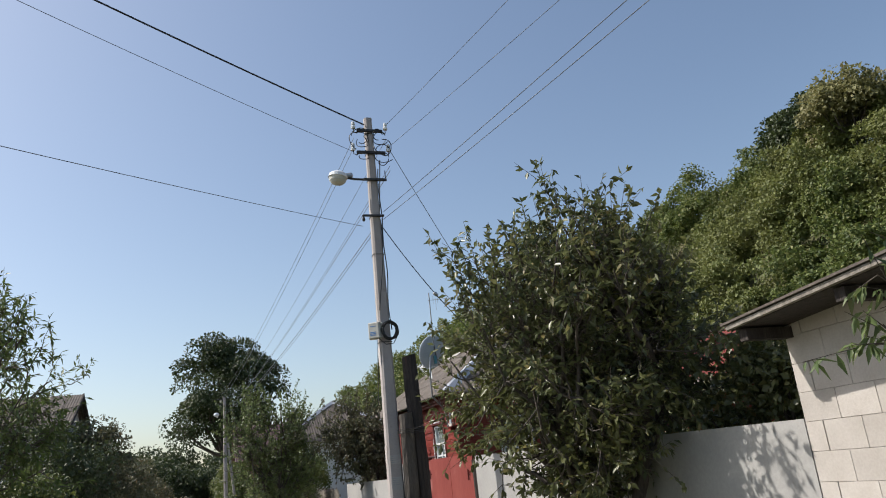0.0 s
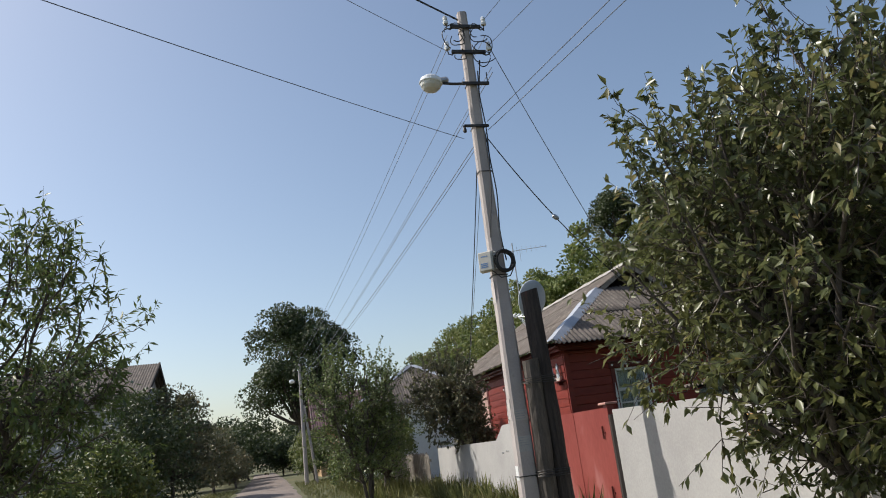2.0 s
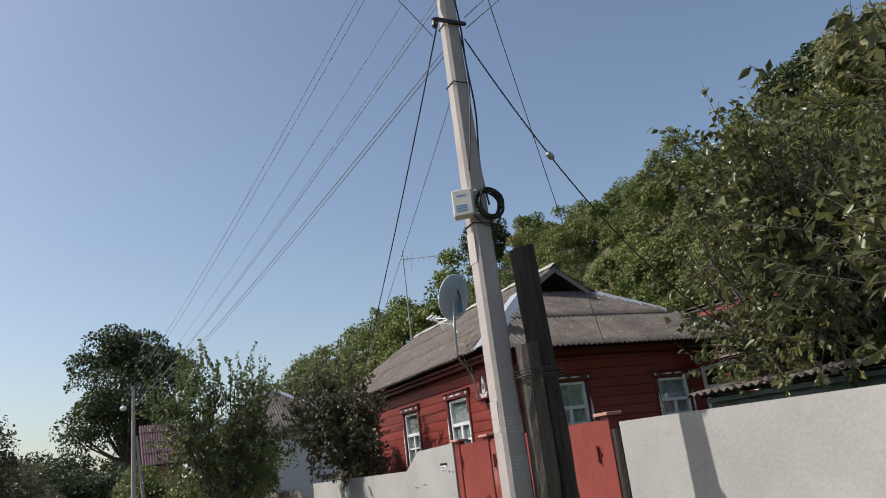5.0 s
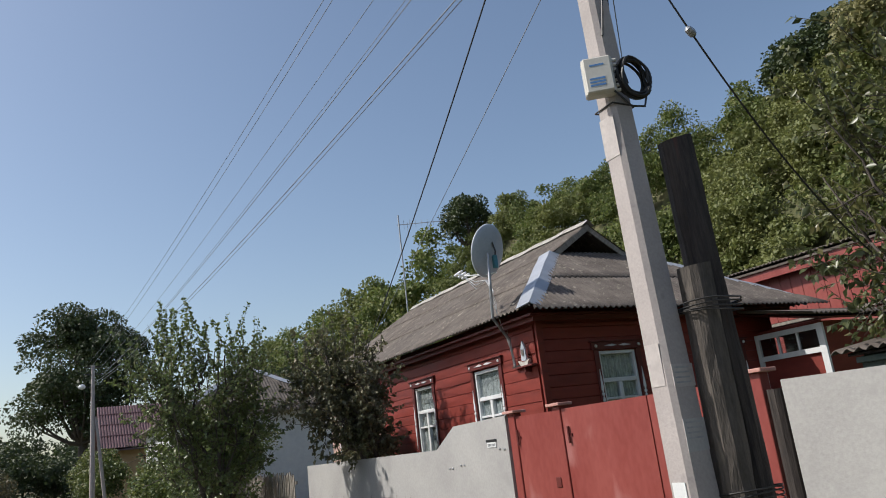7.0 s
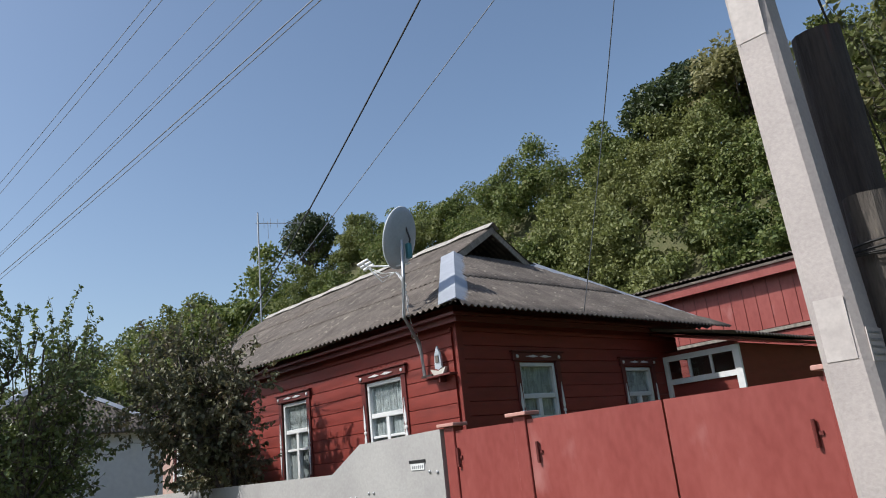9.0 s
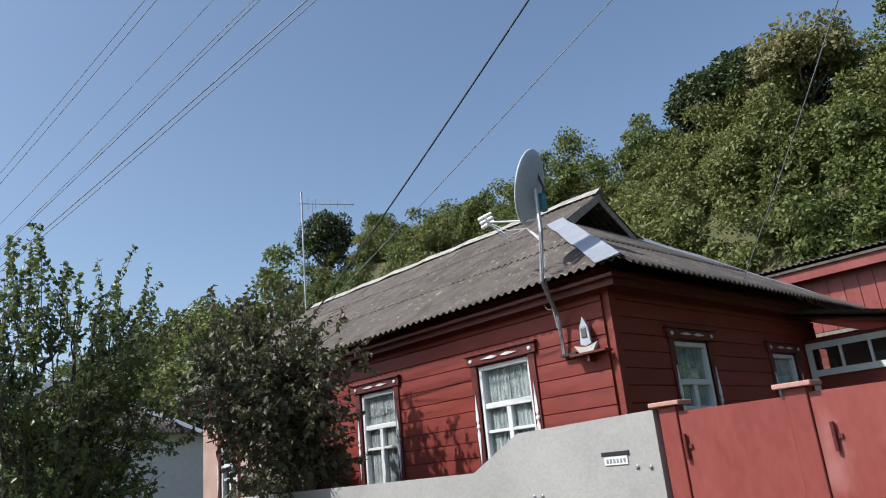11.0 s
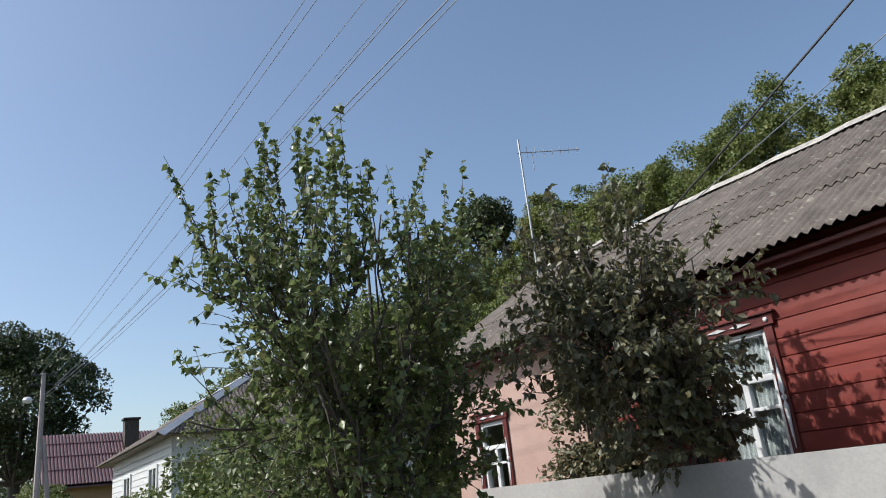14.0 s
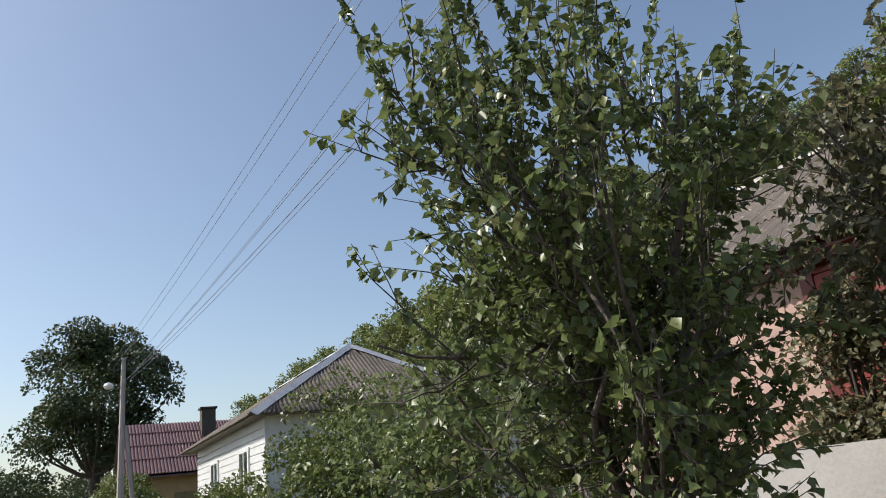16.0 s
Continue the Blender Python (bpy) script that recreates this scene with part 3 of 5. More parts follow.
def flashing(p0, p1, wa, wb, n0=9):
    """A bent metal or cement cap along an edge, with wings wa and wb."""
    p0, p1 = Vector(p0), Vector(p1)
    bm = bmesh.new()
    prev = None
    for i in range(n0 + 1):
        c = p0.lerp(p1, i / n0) + Vector((0, 0, 0.035 + 0.012 * ((i * 7) % 3 - 1)))
        ring = [bm.verts.new(c + Vector(wa)), bm.verts.new(c + Vector((0, 0, 0.05))), bm.verts.new(c + Vector(wb)), bm.verts.new(c + Vector((0, 0, 0.03)))]
        if prev:
            for j in range(4):
                bm.faces.new((prev[j], prev[(j + 1) % 4], ring[(j + 1) % 4], ring[j]))
        prev = ring
    bmesh.ops.recalc_face_normals(bm, faces=bm.faces)
    return bm


part("ridge_cap", flashing((RX, GY - 0.05, RZ), (RX, HY2 + 0.4, RZ), (-0.17, 0, -0.09), (0.17, 0, -0.09), 22), surf("cement_ridge", (0.2, 0.185, 0.165), (0.46, 0.44, 0.4), 7, 0.85, 0.4), roof, "pale cement ridge cap")
part("hip_flashing", flashing((EX, EY, EZ), (EX + HIPV, GY, gz), (-0.1, 0.27, -0.01), (0.24, -0.02, -0.03), 7), ZINC, roof, "bent zinc hip flashing")
part("hip_flashing", flashing((2 * RX - EX - 0.1, EY + 0.1, EZ), (2 * RX - EX - HIPV, GY, gz), (0.1, 0.24, -0.05), (-0.2, 0, -0.05), 7), ZINC, roof, "bent zinc hip flashing")
part("fascia", box((HX - 0.2, HY - 0.2, 3.42), (HX - 0.17, HY2 + 0.1, 3.54)), RED_TRIM, roof)
part("fascia", box((HX - 0.2, HY - 0.232, 3.42), (HX2 + 0.4, HY - 0.202, 3.54)), RED_TRIM, roof)
part("corner_board", box((HX - 0.03, HY - 0.03, 0.3), (HX + 0.1, HY + 0.02, WALL_TOP - 0.2), 0.005), RED, house)
part("corner_board", box((HX - 0.03, SPLIT - 0.12, 0.3), (HX + 0.02, SPLIT + 0.06, WALL_TOP - 0.2), 0.005), RED_TRIM, house)

window(TOX, WIN2, "white casement window in carved red casing, lace curtains behind")
window(TOX, WIN1, "white casement window in carved red casing behind a small tree")
window(TOY, WIN3, "white casement window in the shaded side wall")
window(TOY, WIN4, "white casement window beside the porch")
window(TOX, WINP, "white casement window in the pink plastered wall", lace=False)

# shelf with a small ornament on the front wall
shelf = thing("wall_shelf", "small dark red shelf board on the plank wall", "shelf", (HX - 0.02, 20.08, 2.72))
part("board", box((-0.16, -0.28, -0.02), (0, 0.24, 0.01), 0.004), RED_TRIM, shelf)
part("bracket", box((-0.12, -0.02, -0.1), (0, 0.02, -0.021), 0.004), RED_TRIM, shelf)
orn = thing("wall_ornament", "white plaster ship ornament standing on the shelf", "ornament", (HX - 0.1, 20.1, 2.732))
part("hull", placed(prism([(-0.17, 0.1), (-0.1, 0.0), (0.1, 0.0), (0.17, 0.1), (0.08, 0.075), (0, 0.06), (-0.08, 0.075)], 0.05, "x"), Matrix.Translation((-0.03, 0, 0))), PLAST, orn)
part("sail", placed(prism([(-0.075, 0.1), (-0.06, 0.3), (0, 0.43), (0.06, 0.3), (0.075, 0.1), (0, 0.075)], 0.03, "x"), Matrix.Translation((-0.02, 0, 0))), DISHM, orn)
part("sail_opening", placed(prism([(-0.035, 0.18), (-0.03, 0.28), (0.03, 0.28), (0.035, 0.18)], 0.01, "x"), Matrix.Translation((-0.034, 0, 0))), ROOMDARK, orn)

# ---- veranda and red outbuilding behind ----
ver = thing("porch", "dark red timber porch with a white glazed band", "porch")
QX, QY = 12.2, 18.27
part("wall", box((QX + 0.06, QY, 0), (QX + 0.14, HY - 0.03, 2.5)), RED, ver)
part("wall_head", box((QX + 0.06, QY, 2.9), (QX + 0.14, HY - 0.03, 3.04)), RED, ver)
# Dark backing and lid, added so the porch panes look unlit inside.
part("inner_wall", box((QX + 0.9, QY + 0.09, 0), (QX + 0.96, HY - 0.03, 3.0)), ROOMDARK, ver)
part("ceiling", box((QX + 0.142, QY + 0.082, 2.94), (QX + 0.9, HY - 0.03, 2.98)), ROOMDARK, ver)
part("front_wall", box((QX + 0.142, QY, 0), (16.4, QY + 0.08, 3.02)), RED, ver)
part("corner_post", box((QX, QY - 0.07, 0), (QX + 0.058, QY + 0.06, 2.98)), WHITE, ver, "white painted corner post")
part("corner_post", box((QX, HY - 0.12, 0), (QX + 0.058, HY - 0.035, 2.98)), WHITE, ver, "white painted corner post")
part("top_rail", box((QX + 0.004, QY + 0.061, 2.88), (QX + 0.057, HY - 0.121, 2.98)), WHITE, ver)
part("bottom_rail", box((QX + 0.004, QY + 0.061, 2.44), (QX + 0.057, HY - 0.121, 2.54)), WHITE, ver)
for i in range(3):
    w = (HY - 0.12 - QY - 0.06) / 3
    y0 = QY + 0.06 + i * w
    part("pane", box((QX + 0.03, y0 + 0.02, 2.54), (QX + 0.034, y0 + w - 0.02, 2.88)), GLASS, ver)
    if i:
        part("glazing_bar", box((QX + 0.008, y0 - 0.02, 2.54), (QX + 0.056, y0 + 0.02, 2.88)), WHITE, ver)
vroof = part("roof", placed(prism([(18.0, 3.06), (19.75, 3.44), (19.75, 3.4), (18.0, 3.02)], 4.6, "x"), Matrix.Translation((11.9, 0, 0))), RED_TRIM, ver, "corrugated porch roof")


def vside(u, v, h):
    return (u, 17.9 + v, 3.1 + 0.22 * v + h)


for i in range(5):
    sheet(11.6 + i, 12.64 + i, 0, 1.95, vside, lambda v: -99, lambda v: 99, 0.02, vroof)

shed = thing("red_outbuilding", "red board-clad outbuilding under a ragged slate roof", "outbuilding")
SX0, SY0, SY1, SZ = 17.0, 18.2, 25.2, 5.2
part("wall", box((SX0, SY0, 0), (SX0 + 3.5, SY1, SZ - 0.1)), RED_TRIM, shed)
y = SY0
while y < SY1 - 0.1:
    part("board", box((SX0 - 0.03, y, 3.72), (SX0 - 0.004, y + 0.31, SZ - 0.16), 0.005), RED_GATE, shed)
    y += 0.32
z = 1.0
while z < 3.6:
    part("board", box((SX0 - 0.03, SY0, z), (SX0 - 0.004, SY1, z + 0.19), 0.005), RED_GATE, shed)
    z += 0.2
part("ledge", box((SX0 - 0.09, SY0 - 0.02, 3.62), (SX0 - 0.002, SY1, 3.7), 0.005), WOODGREY, shed)
part("fascia", box((SX0 - 0.34, SY0 - 0.3, SZ - 0.3), (SX0 - 0.3, SY1 + 0.3, SZ - 0.04)), RED_GATE, shed)
srf = part("roof", placed(prism([(SX0 - 0.4, SZ), (SX0 + 1.8, SZ + 0.35), (SX0 + 3.8, SZ), (SX0 + 3.8, SZ - 0.06), (SX0 - 0.4, SZ - 0.06)], SY1 - SY0 + 0.7), Matrix.Translation((0, SY0 - 0.35, 0))), SLATE, shed)


def sslope(u, v, h):
    return (SX0 - 0.45 + v, u, SZ + 0.03 + 0.16 * v + h)


for i in range(7):
    sheet(SY0 - 0.3 + i, SY0 + 0.74 + i, 0, 1.6, sslope, lambda v: -99, lambda v: 99, 0.05, srf)

# ---- street fence and gates ----
FX = 5.02
fence = tagged(new("street_wall"), "grey-white plastered concrete street wall with a stepped top", "wall", kind="structure")
part("wall_panel", placed(prism([(27.45, 0), (18.32, 0), (18.32, 1.87), (19.85, 1.83), (20.5, 1.5), (27.45, 1.45)], 0.14, "x"), Matrix.Translation((FX, 0, 0))), WALLW, fence)
part("wall_panel", placed(prism([(13.8, 0), (5.32, 0), (5.32, 1.7), (13.8, 1.79)], 0.14, "x"), Matrix.Translation((FX, 0, 0))), WALLW, fence)
slot = thing("mail_slot", "dark letter slot with a white label strip in the wall", "mail slot", (FX, 18.75, 1.535))
part("slot", box((-0.012, -0.14, 0), (-0.002, 0.14, 0.035)), BLACK, slot)
part("label_strip", box((-0.01, -0.12, -0.075), (-0.002, 0.12, -0.005)), WHITE, slot)
tx = bmesh.new()
for i in range(6):
    add_box(tx, (-0.012, -0.1 + i * 0.035, -0.06), (-0.0105, -0.08 + i * 0.035, -0.025))
part("print", tx, GALV, slot)
for y, z in ((18.55, 1.43), (18.42, 1.42), (19.62, 1.24), (19.72, 1.24), (20.0, 1.2), (20.1, 1.2)):
    b = thing("wall_bolt", "small steel bolt head in the plastered wall", "bolt", (FX, y, z), group="wall bolts")
    part("head", placed(lathe([(0.018, 0), (0.018, 0.012), (0.01, 0.018)], 8), Matrix.Rotation(radians(-90), 4, "Y")), GALV, b)

GX = FX + 0.02
for y in (18.2, 17.15, 14.1):
    p = thing("gate_post", "red square steel gate post with a flat cap", "gate post", (GX, y, 0), group="gate posts")
    part("post", box((0, -0.08, 0), (0.12, 0.08, 1.88), 0.006), RED_GATE, p)
    part("cap", box((-0.05, -0.14, 1.882), (0.17, 0.14, 1.92), 0.006), surf("faded_pink_cap", (0.42, 0.2, 0.17), (0.5, 0.28, 0.24), 6, 0.6), p, "faded pinkish cap")


def gate(name, label, y0, y1, h, hinges, latch=None):
    g = thing(name, label, "gate", (GX + 0.01, y1, 0))
    w = y0 - y1
    part("sheet", box((0.012, 0, 0.08), (0.018, w, h), 0), RED_GATE, g)
    f = bmesh.new()
    for lo, hi in (((0.019, 0, 0.08), (0.05, 0.05, h)), ((0.019, w - 0.05, 0.08), (0.05, w, h)), ((0.019, 0.05, h - 0.05), (0.05, w - 0.05, h)), ((0.019, 0.05, 0.08), (0.05, w - 0.05, 0.13))):
        add_box(f, lo, hi)
    part("frame", f, RED_GATE, g)
    for y, z in hinges:
        hb = part("hinge", tube([(-0.012, y, z - 0.1), (-0.012, y, z + 0.1)], 0.016, 8), RED_TRIM, g)
        part("hinge_leaf", box((-0.004, y - 0.05, z - 0.015), (0.011, y + 0.01, z + 0.015)), RED_TRIM, hb)
    if latch:
        part("lock_plate", box((0.0, latch[0] - 0.05, latch[1] - 0.3), (0.011, latch[0] + 0.05, latch[1] - 0.18), 0.003), RED_TRIM, g)


gate("wicket_gate", "faded red sheet steel wicket gate", 18.115, 17.235, 1.83, ((0.85, 1.55), (0.85, 0.5)), (0.08, 1.2))
gate("yard_gate", "faded red sheet steel yard gate leaf", 17.065, 15.53, 1.84, ((1.42, 1.52), (1.42, 0.5)))
gate("yard_gate", "faded red sheet steel yard gate leaf, timber posts before it", 15.51, 14.185, 1.84, ((0.14, 1.45), (0.14, 0.5)))
dp = thing("old_post", "dark rotten timber post beside the gate", "post", (FX + 0.04, 13.9, 0))
part("post", tube([(0, 0, 0), (0.01, 0.01, 0.9), (0, 0, 1.72)], 0.075, 9), WOODOLD, dp)
plate = thing("meter_box", "small rusty yellow plate hung on the street wall", "sign plate", (FX - 0.004, 10.25, 1.35))
part("plate", box((-0.03, -0.1, -0.16), (0, 0.1, 0.16), 0.006), RUST, plate)
bars = bmesh.new()
for z in (0.09, 0.02, -0.06):
    add_box(bars, (-0.034, -0.07, z), (-0.031, 0.07, z + 0.035))
part("lettering", bars, ROOMDARK, plate)

# ---- street pole with its fittings ----
PX, PY, PH = 3.3, 13.36, 8.78
pole = thing("street_pole", "tall tapered concrete street pole, patched and labelled", "utility pole", (PX, PY, 0))
bm = bmesh.new()
prev = None
for i in range(15):
    z = PH * i / 14
    a, b = 0.14 - 0.06 * i / 14, 0.125 - 0.05 * i / 14
    c = 0.035
    ox, oy = 0.1 * (z / PH), 0.3 * (z / PH) - 0.05
    pts = [(a - c, -b), (a, -b + c), (a, b - c), (a - c, b), (-a + c, b), (-a, b - c), (-a, -b + c), (-a + c, -b)]
    ring = [bm.verts.new((x + ox, y + oy, z)) for x, y in pts]
    if prev:
        for j in range(8):
            bm.faces.new((prev[j], prev[(j + 1) % 8], ring[(j + 1) % 8], ring[j]))
    prev = ring
bm.faces.new(prev)
part("shaft", bm, CONC, pole)


def axis(z):
    return Vector((0.1 * z / PH, 0.3 * z / PH - 0.05, z))


def half(z):
    return 0.14 - 0.06 * z / PH


for z in (1.0, 4.0, 5.75, 6.55, 7.35, 7.95, 8.4):
    c = axis(z)
    a = half(z) + 0.006
    q = [(a, a * 0.88), (-a, a * 0.88), (-a, -a * 0.88), (a, -a * 0.88), (a, a * 0.88)]
    part("band", tube([(c.x + x, c.y + y, z) for x, y in q], 0.008, 5), STEEL, pole)
for z, h, w, mat_ in ((3.74, 0.34, 0.16, PAPER), (1.05, 0.2, 0.12, WHITE), (1.95, 0.3, 0.14, PAPER)):
    c = axis(z)
    a = half(z)
    part("notice", box((c.x - a - 0.007, c.y - w / 2, z - h / 2), (c.x - a - 0.002, c.y + w / 2, z + h / 2)), mat_, pole, "torn paper notice")
for z, h, mat_ in ((1.86, 0.16, PAPER), (1.45, 0.22, GREYWALL)):
    c = axis(z)
    b = (0.125 - 0.05 * z / PH)
    n = part("notice", box((c.x - 0.1, c.y - b - 0.007, z - h / 2), (c.x + 0.1, c.y - b - 0.002, z + h / 2)), mat_, pole, "weathered notice in shade")
    t5 = bmesh.new()
    for k in range(4):
        add_box(t5, (c.x - 0.08, c.y - b - 0.009, z + h / 2 - 0.03 - k * 0.035), (c.x + 0.06, c.y - b - 0.0075, z + h / 2 - 0.018 - k * 0.035))
    part("print", t5, GALV, n)
# cross arms and insulators
ends = {}
for z, w in ((7.95, 0.3), (8.45, 0.27)):
    c = axis(z)
    arm = part("cross_arm", box((c.x - w, c.y - 0.13, z - 0.03), (c.x + w, c.y - 0.08, z + 0.03), 0.004), STEEL, pole)
    for s in (-1, 1):
        x = c.x + s * w
        part("insulator_pin", tube([(x - s * 0.06, c.y - 0.1, z), (x, c.y - 0.1, z - 0.06), (x + s * 0.06, c.y - 0.1, z - 0.04), (x + s * 0.07, c.y - 0.1, z + 0.06)], 0.011, 5), STEEL, arm)
        part("insulator", placed(lathe([(0.045, 0.02), (0.05, 0.06), (0.032, 0.09), (0.042, 0.11), (0.036, 0.16), (0.018, 0.18)], 10), Matrix.Translation((x + s * 0.07, c.y - 0.1, z + 0.02))), PORC, arm, "white porcelain insulator")
        ends[(z, s)] = Vector((PX + x + s * 0.07, PY + c.y - 0.1, z + 0.13))
for i, (s, z, r) in enumerate(((-1, 8.3, 0.17), (1, 8.25, 0.15), (-1, 8.15, 0.12), (1, 8.05, 0.18), (1, 7.8, 0.14), (-1, 8.2, 0.2), (1, 8.35, 0.12), (1, 7.9, 0.2), (-1, 7.85, 0.1))):
    c = axis(z)
    lp = [(c.x + s * (0.06 + r + r * math.cos(q)), c.y - 0.16 + 0.05 * math.sin(2 * q + i), z + r * math.sin(q)) for q in [0.35 * k + i for k in range(15)]]
    part("jumper_cable", tube(lp, 0.009, 5), BLACK, pole)
c = axis(7.35)
arm = part("cross_arm", box((c.x - 0.2, c.y - 0.15, 7.31), (c.x + 0.27, c.y - 0.1, 7.36), 0.004), STEEL, pole)
part("insulator_pin", tube([(c.x + 0.25, c.y - 0.12, 7.36), (c.x + 0.25, c.y - 0.12, 7.54)], 0.01, 5), STEEL, arm)
for z in (6.55,):
    c = axis(z)
    part("bracket", box((c.x - 0.26, c.y - 0.14, z - 0.02), (c.x + 0.16, c.y - 0.1, z + 0.02), 0.003), STEEL, pole)
    part("clamp", placed(lathe([(0.02, 0), (0.035, 0.03), (0.02, 0.09), (0.03, 0.12)], 8), Matrix.Translation((c.x - 0.26, c.y - 0.12, z - 0.12))), STEEL, pole)
# cable running down the pole to the box
run_ = [Vector((axis(z).x + half(z) + 0.03 + 0.015 * math.sin(z * 5), axis(z).y - 0.05 + 0.03 * math.sin(z * 3), z)) for z in [7.6 - 0.12 * k for k in range(29)]]
part("down_cable", tube(run_, 0.011, 5), BLACK, pole)
run_ = [Vector((axis(z).x + half(z) * math.cos(k * 0.12) + 0.012, axis(z).y - 0.15 * math.sin(k * 0.12) - 0.02, z)) for k, z in enumerate([6.5 - 0.09 * k for k in range(22)])]
part("down_cable", tube(run_, 0.009, 5), BLACK, pole)
# lamp on its arm
lamp = thing("street_lamp", "white bowl street lamp on a short steel arm on the pole", "street lamp", (2.69, 13.6, 7.42))
part("arm", tube([(0.15, -0.02, 0.0), (0.35, -0.1, -0.06), (0.62, -0.18, -0.1)], 0.024, 8), STEEL, lamp)
part("hood", placed(lathe([(0.05, 0.13), (0.12, 0.12), (0.18, 0.07), (0.2, 0.0), (0.19, -0.01)], 18), Matrix.Rotation(radians(8), 4, "Y")), PORC, lamp)
part("bowl", placed(lathe([(0.18, -0.012), (0.165, -0.07), (0.12, -0.12), (0.05, -0.145)], 18), Matrix.Rotation(radians(8), 4, "Y")), surf("frosted_bowl", (0.55, 0.55, 0.5), (0.65, 0.64, 0.6), 5, 0.25, 0.02), lamp, "frosted plastic bowl")
part("socket", placed(lathe([(0.06, 0.0), (0.06, 0.14), (0.04, 0.17)], 10), Matrix.Translation((0.13, -0.02, 0.03)) @ Matrix.Rotation(radians(80), 4, "Y")), GALV, lamp)
# junction box and coil of cable
c = axis(4.25) + Vector((PX, PY, 0))
jb = thing("junction_box", "cream plastic junction box strapped to the pole", "junction box", (c.x - half(4.25) - 0.075, c.y - 0.08, 4.22), -38)
part("body", box((-0.12, -0.05, -0.16), (0.12, 0.05, 0.16), 0.015), PLAST, jb)
part("lid", box((-0.11, -0.075, -0.15), (0.11, -0.052, 0.15), 0.012), PLAST, jb)
t6 = bmesh.new()
for k in range(3):
    add_box(t6, (-0.075, -0.0775, -0.1 + 0.028 * k), (0.045, -0.0755, -0.085 + 0.028 * k))
add_box(t6, (-0.06, -0.0775, 0.07), (0.05, -0.0755, 0.085))
part("print", t6, BLUEP, jb, "blue printed lines")
for k in range(7):
    part("gland", tube([(0.125, 0.0, -0.13 + 0.043 * k), (0.155, 0.0, -0.13 + 0.043 * k)], 0.014, 6), PLAST, jb)
coil = thing("cable_coil", "coil of black cable hung on the pole", "cable coil", (c.x + 0.07, c.y - 0.19, 4.2))
for k in range(7):
    r = 0.128 + 0.011 * (k % 4)
    loop = [(r * math.cos(q) + 0.01 * math.sin(3 * q + k), -0.012 * k + 0.035 + 0.012 * math.sin(2 * q + k * 2), 1.12 * r * math.sin(q)) for q in [2 * math.pi * j / 24 for j in range(25)]]
    part("loop", tube(loop, 0.012, 6), BLACK, coil)
part("tie", tube([(-0.22, 0.0, -0.14), (-0.1, -0.03, -0.27), (0.05, -0.02, -0.25), (0.13, 0.02, -0.13)], 0.009, 5), BLACK, coil)


# timber stub posts strapped beside the pole
def timber(name, label, x, y, h, r, mat_, seed, cut=0.0, lean=(0, 0)):
    rng = random.Random(seed)
    t = thing(name, label, "post", (x, y, 0))
    bm = bmesh.new()
    prev = None
    for i in range(13):
        z = h * i / 12
        ring = []
        for j in range(12):
            q = 2 * math.pi * j / 12
            k = r * (1 + 0.06 * math.sin(3 * q + 0.4 * i) + rng.uniform(-0.05, 0.05)) * (1.0 - 0.12 * i / 12)
            zz = z + (cut * math.cos(q) if i == 12 else 0)
            ring.append(bm.verts.new((k * math.cos(q) + lean[0] * z / h, k * math.sin(q) + lean[1] * z / h, zz)))
        if prev:
            for j in range(12):
                bm.faces.new((prev[j], prev[(j + 1) % 12], ring[(j + 1) % 12], ring[j]))
        prev = ring
    bm.faces.new(prev)
    part("shaft", bm, mat_, t)
    return t


t1 = timber("timber_stub", "short grey split timber stub wired to the taller post", 3.54, 13.2, 2.64, 0.138, WOODSTUMP, 3, 0.015, (0.03, 0.0))
for z in (0.98, 2.3):
    for k in range(4):
        part("wire_lashing", tube([(0.02 + 0.16 * math.cos(q) + (0.2 if math.cos(q) > 0.3 else 0), 0.17 * math.sin(q), z + 0.02 * k + 0.015 * math.sin(q + k)) for q in [2 * math.pi * j / 16 for j in range(17)]], 0.006, 4), STEEL, t1)
timber("timber_post", "tall dark creosoted timber post beside the concrete pole", 3.82, 13.26, 3.7, 0.148, WOODOLD, 5, 0.03, (-0.08, 0.02))

# ---- satellite dish on its mast, roof aerial ----
dish = thing("satellite_dish", "grey satellite dish on a bent mast at the eave", "satellite dish")
DC = Vector((6.46, 20.42, 4.9))
part("mast", tube([(HX - 0.06, 20.48, 2.74), (HX - 0.14, 20.44, 3.25), (6.32, 20.32, 3.62), (6.28, 20.2, 4.2), (6.36, 20.26, 4.8)], 0.028, 8), GALV, dish)
part("wall_foot", box((HX - 0.1, 20.28, 2.74), (HX - 0.02, 20.52, 2.77)), STEEL, dish)
FACE = Vector((-0.32, 0.93, 0.3)).normalized()
bm = bmesh.new()
prof = [(0.0, -0.09)] + [(0.475 * k / 7, -0.09 + 0.09 * (k / 7) ** 2) for k in range(1, 8)] + [(0.48, 0.008), (0.475, -0.012)] + [(0.475 * k / 7, -0.105 + 0.09 * (k / 7) ** 2) for k in range(6, 0, -1)] + [(0.0, -0.105)]
prof = [(max(r, 0.004), z) for r, z in prof]
db = part("reflector", placed(lathe(prof, 40), Matrix.Translation(DC) @ FACE.to_track_quat("Z", "Y").to_matrix().to_4x4() @ Matrix.Diagonal((0.93, 1.03, 1, 1))), DISHM, dish, "grey dished steel reflector")
for p in db.data.polygons:
    p.use_smooth = True
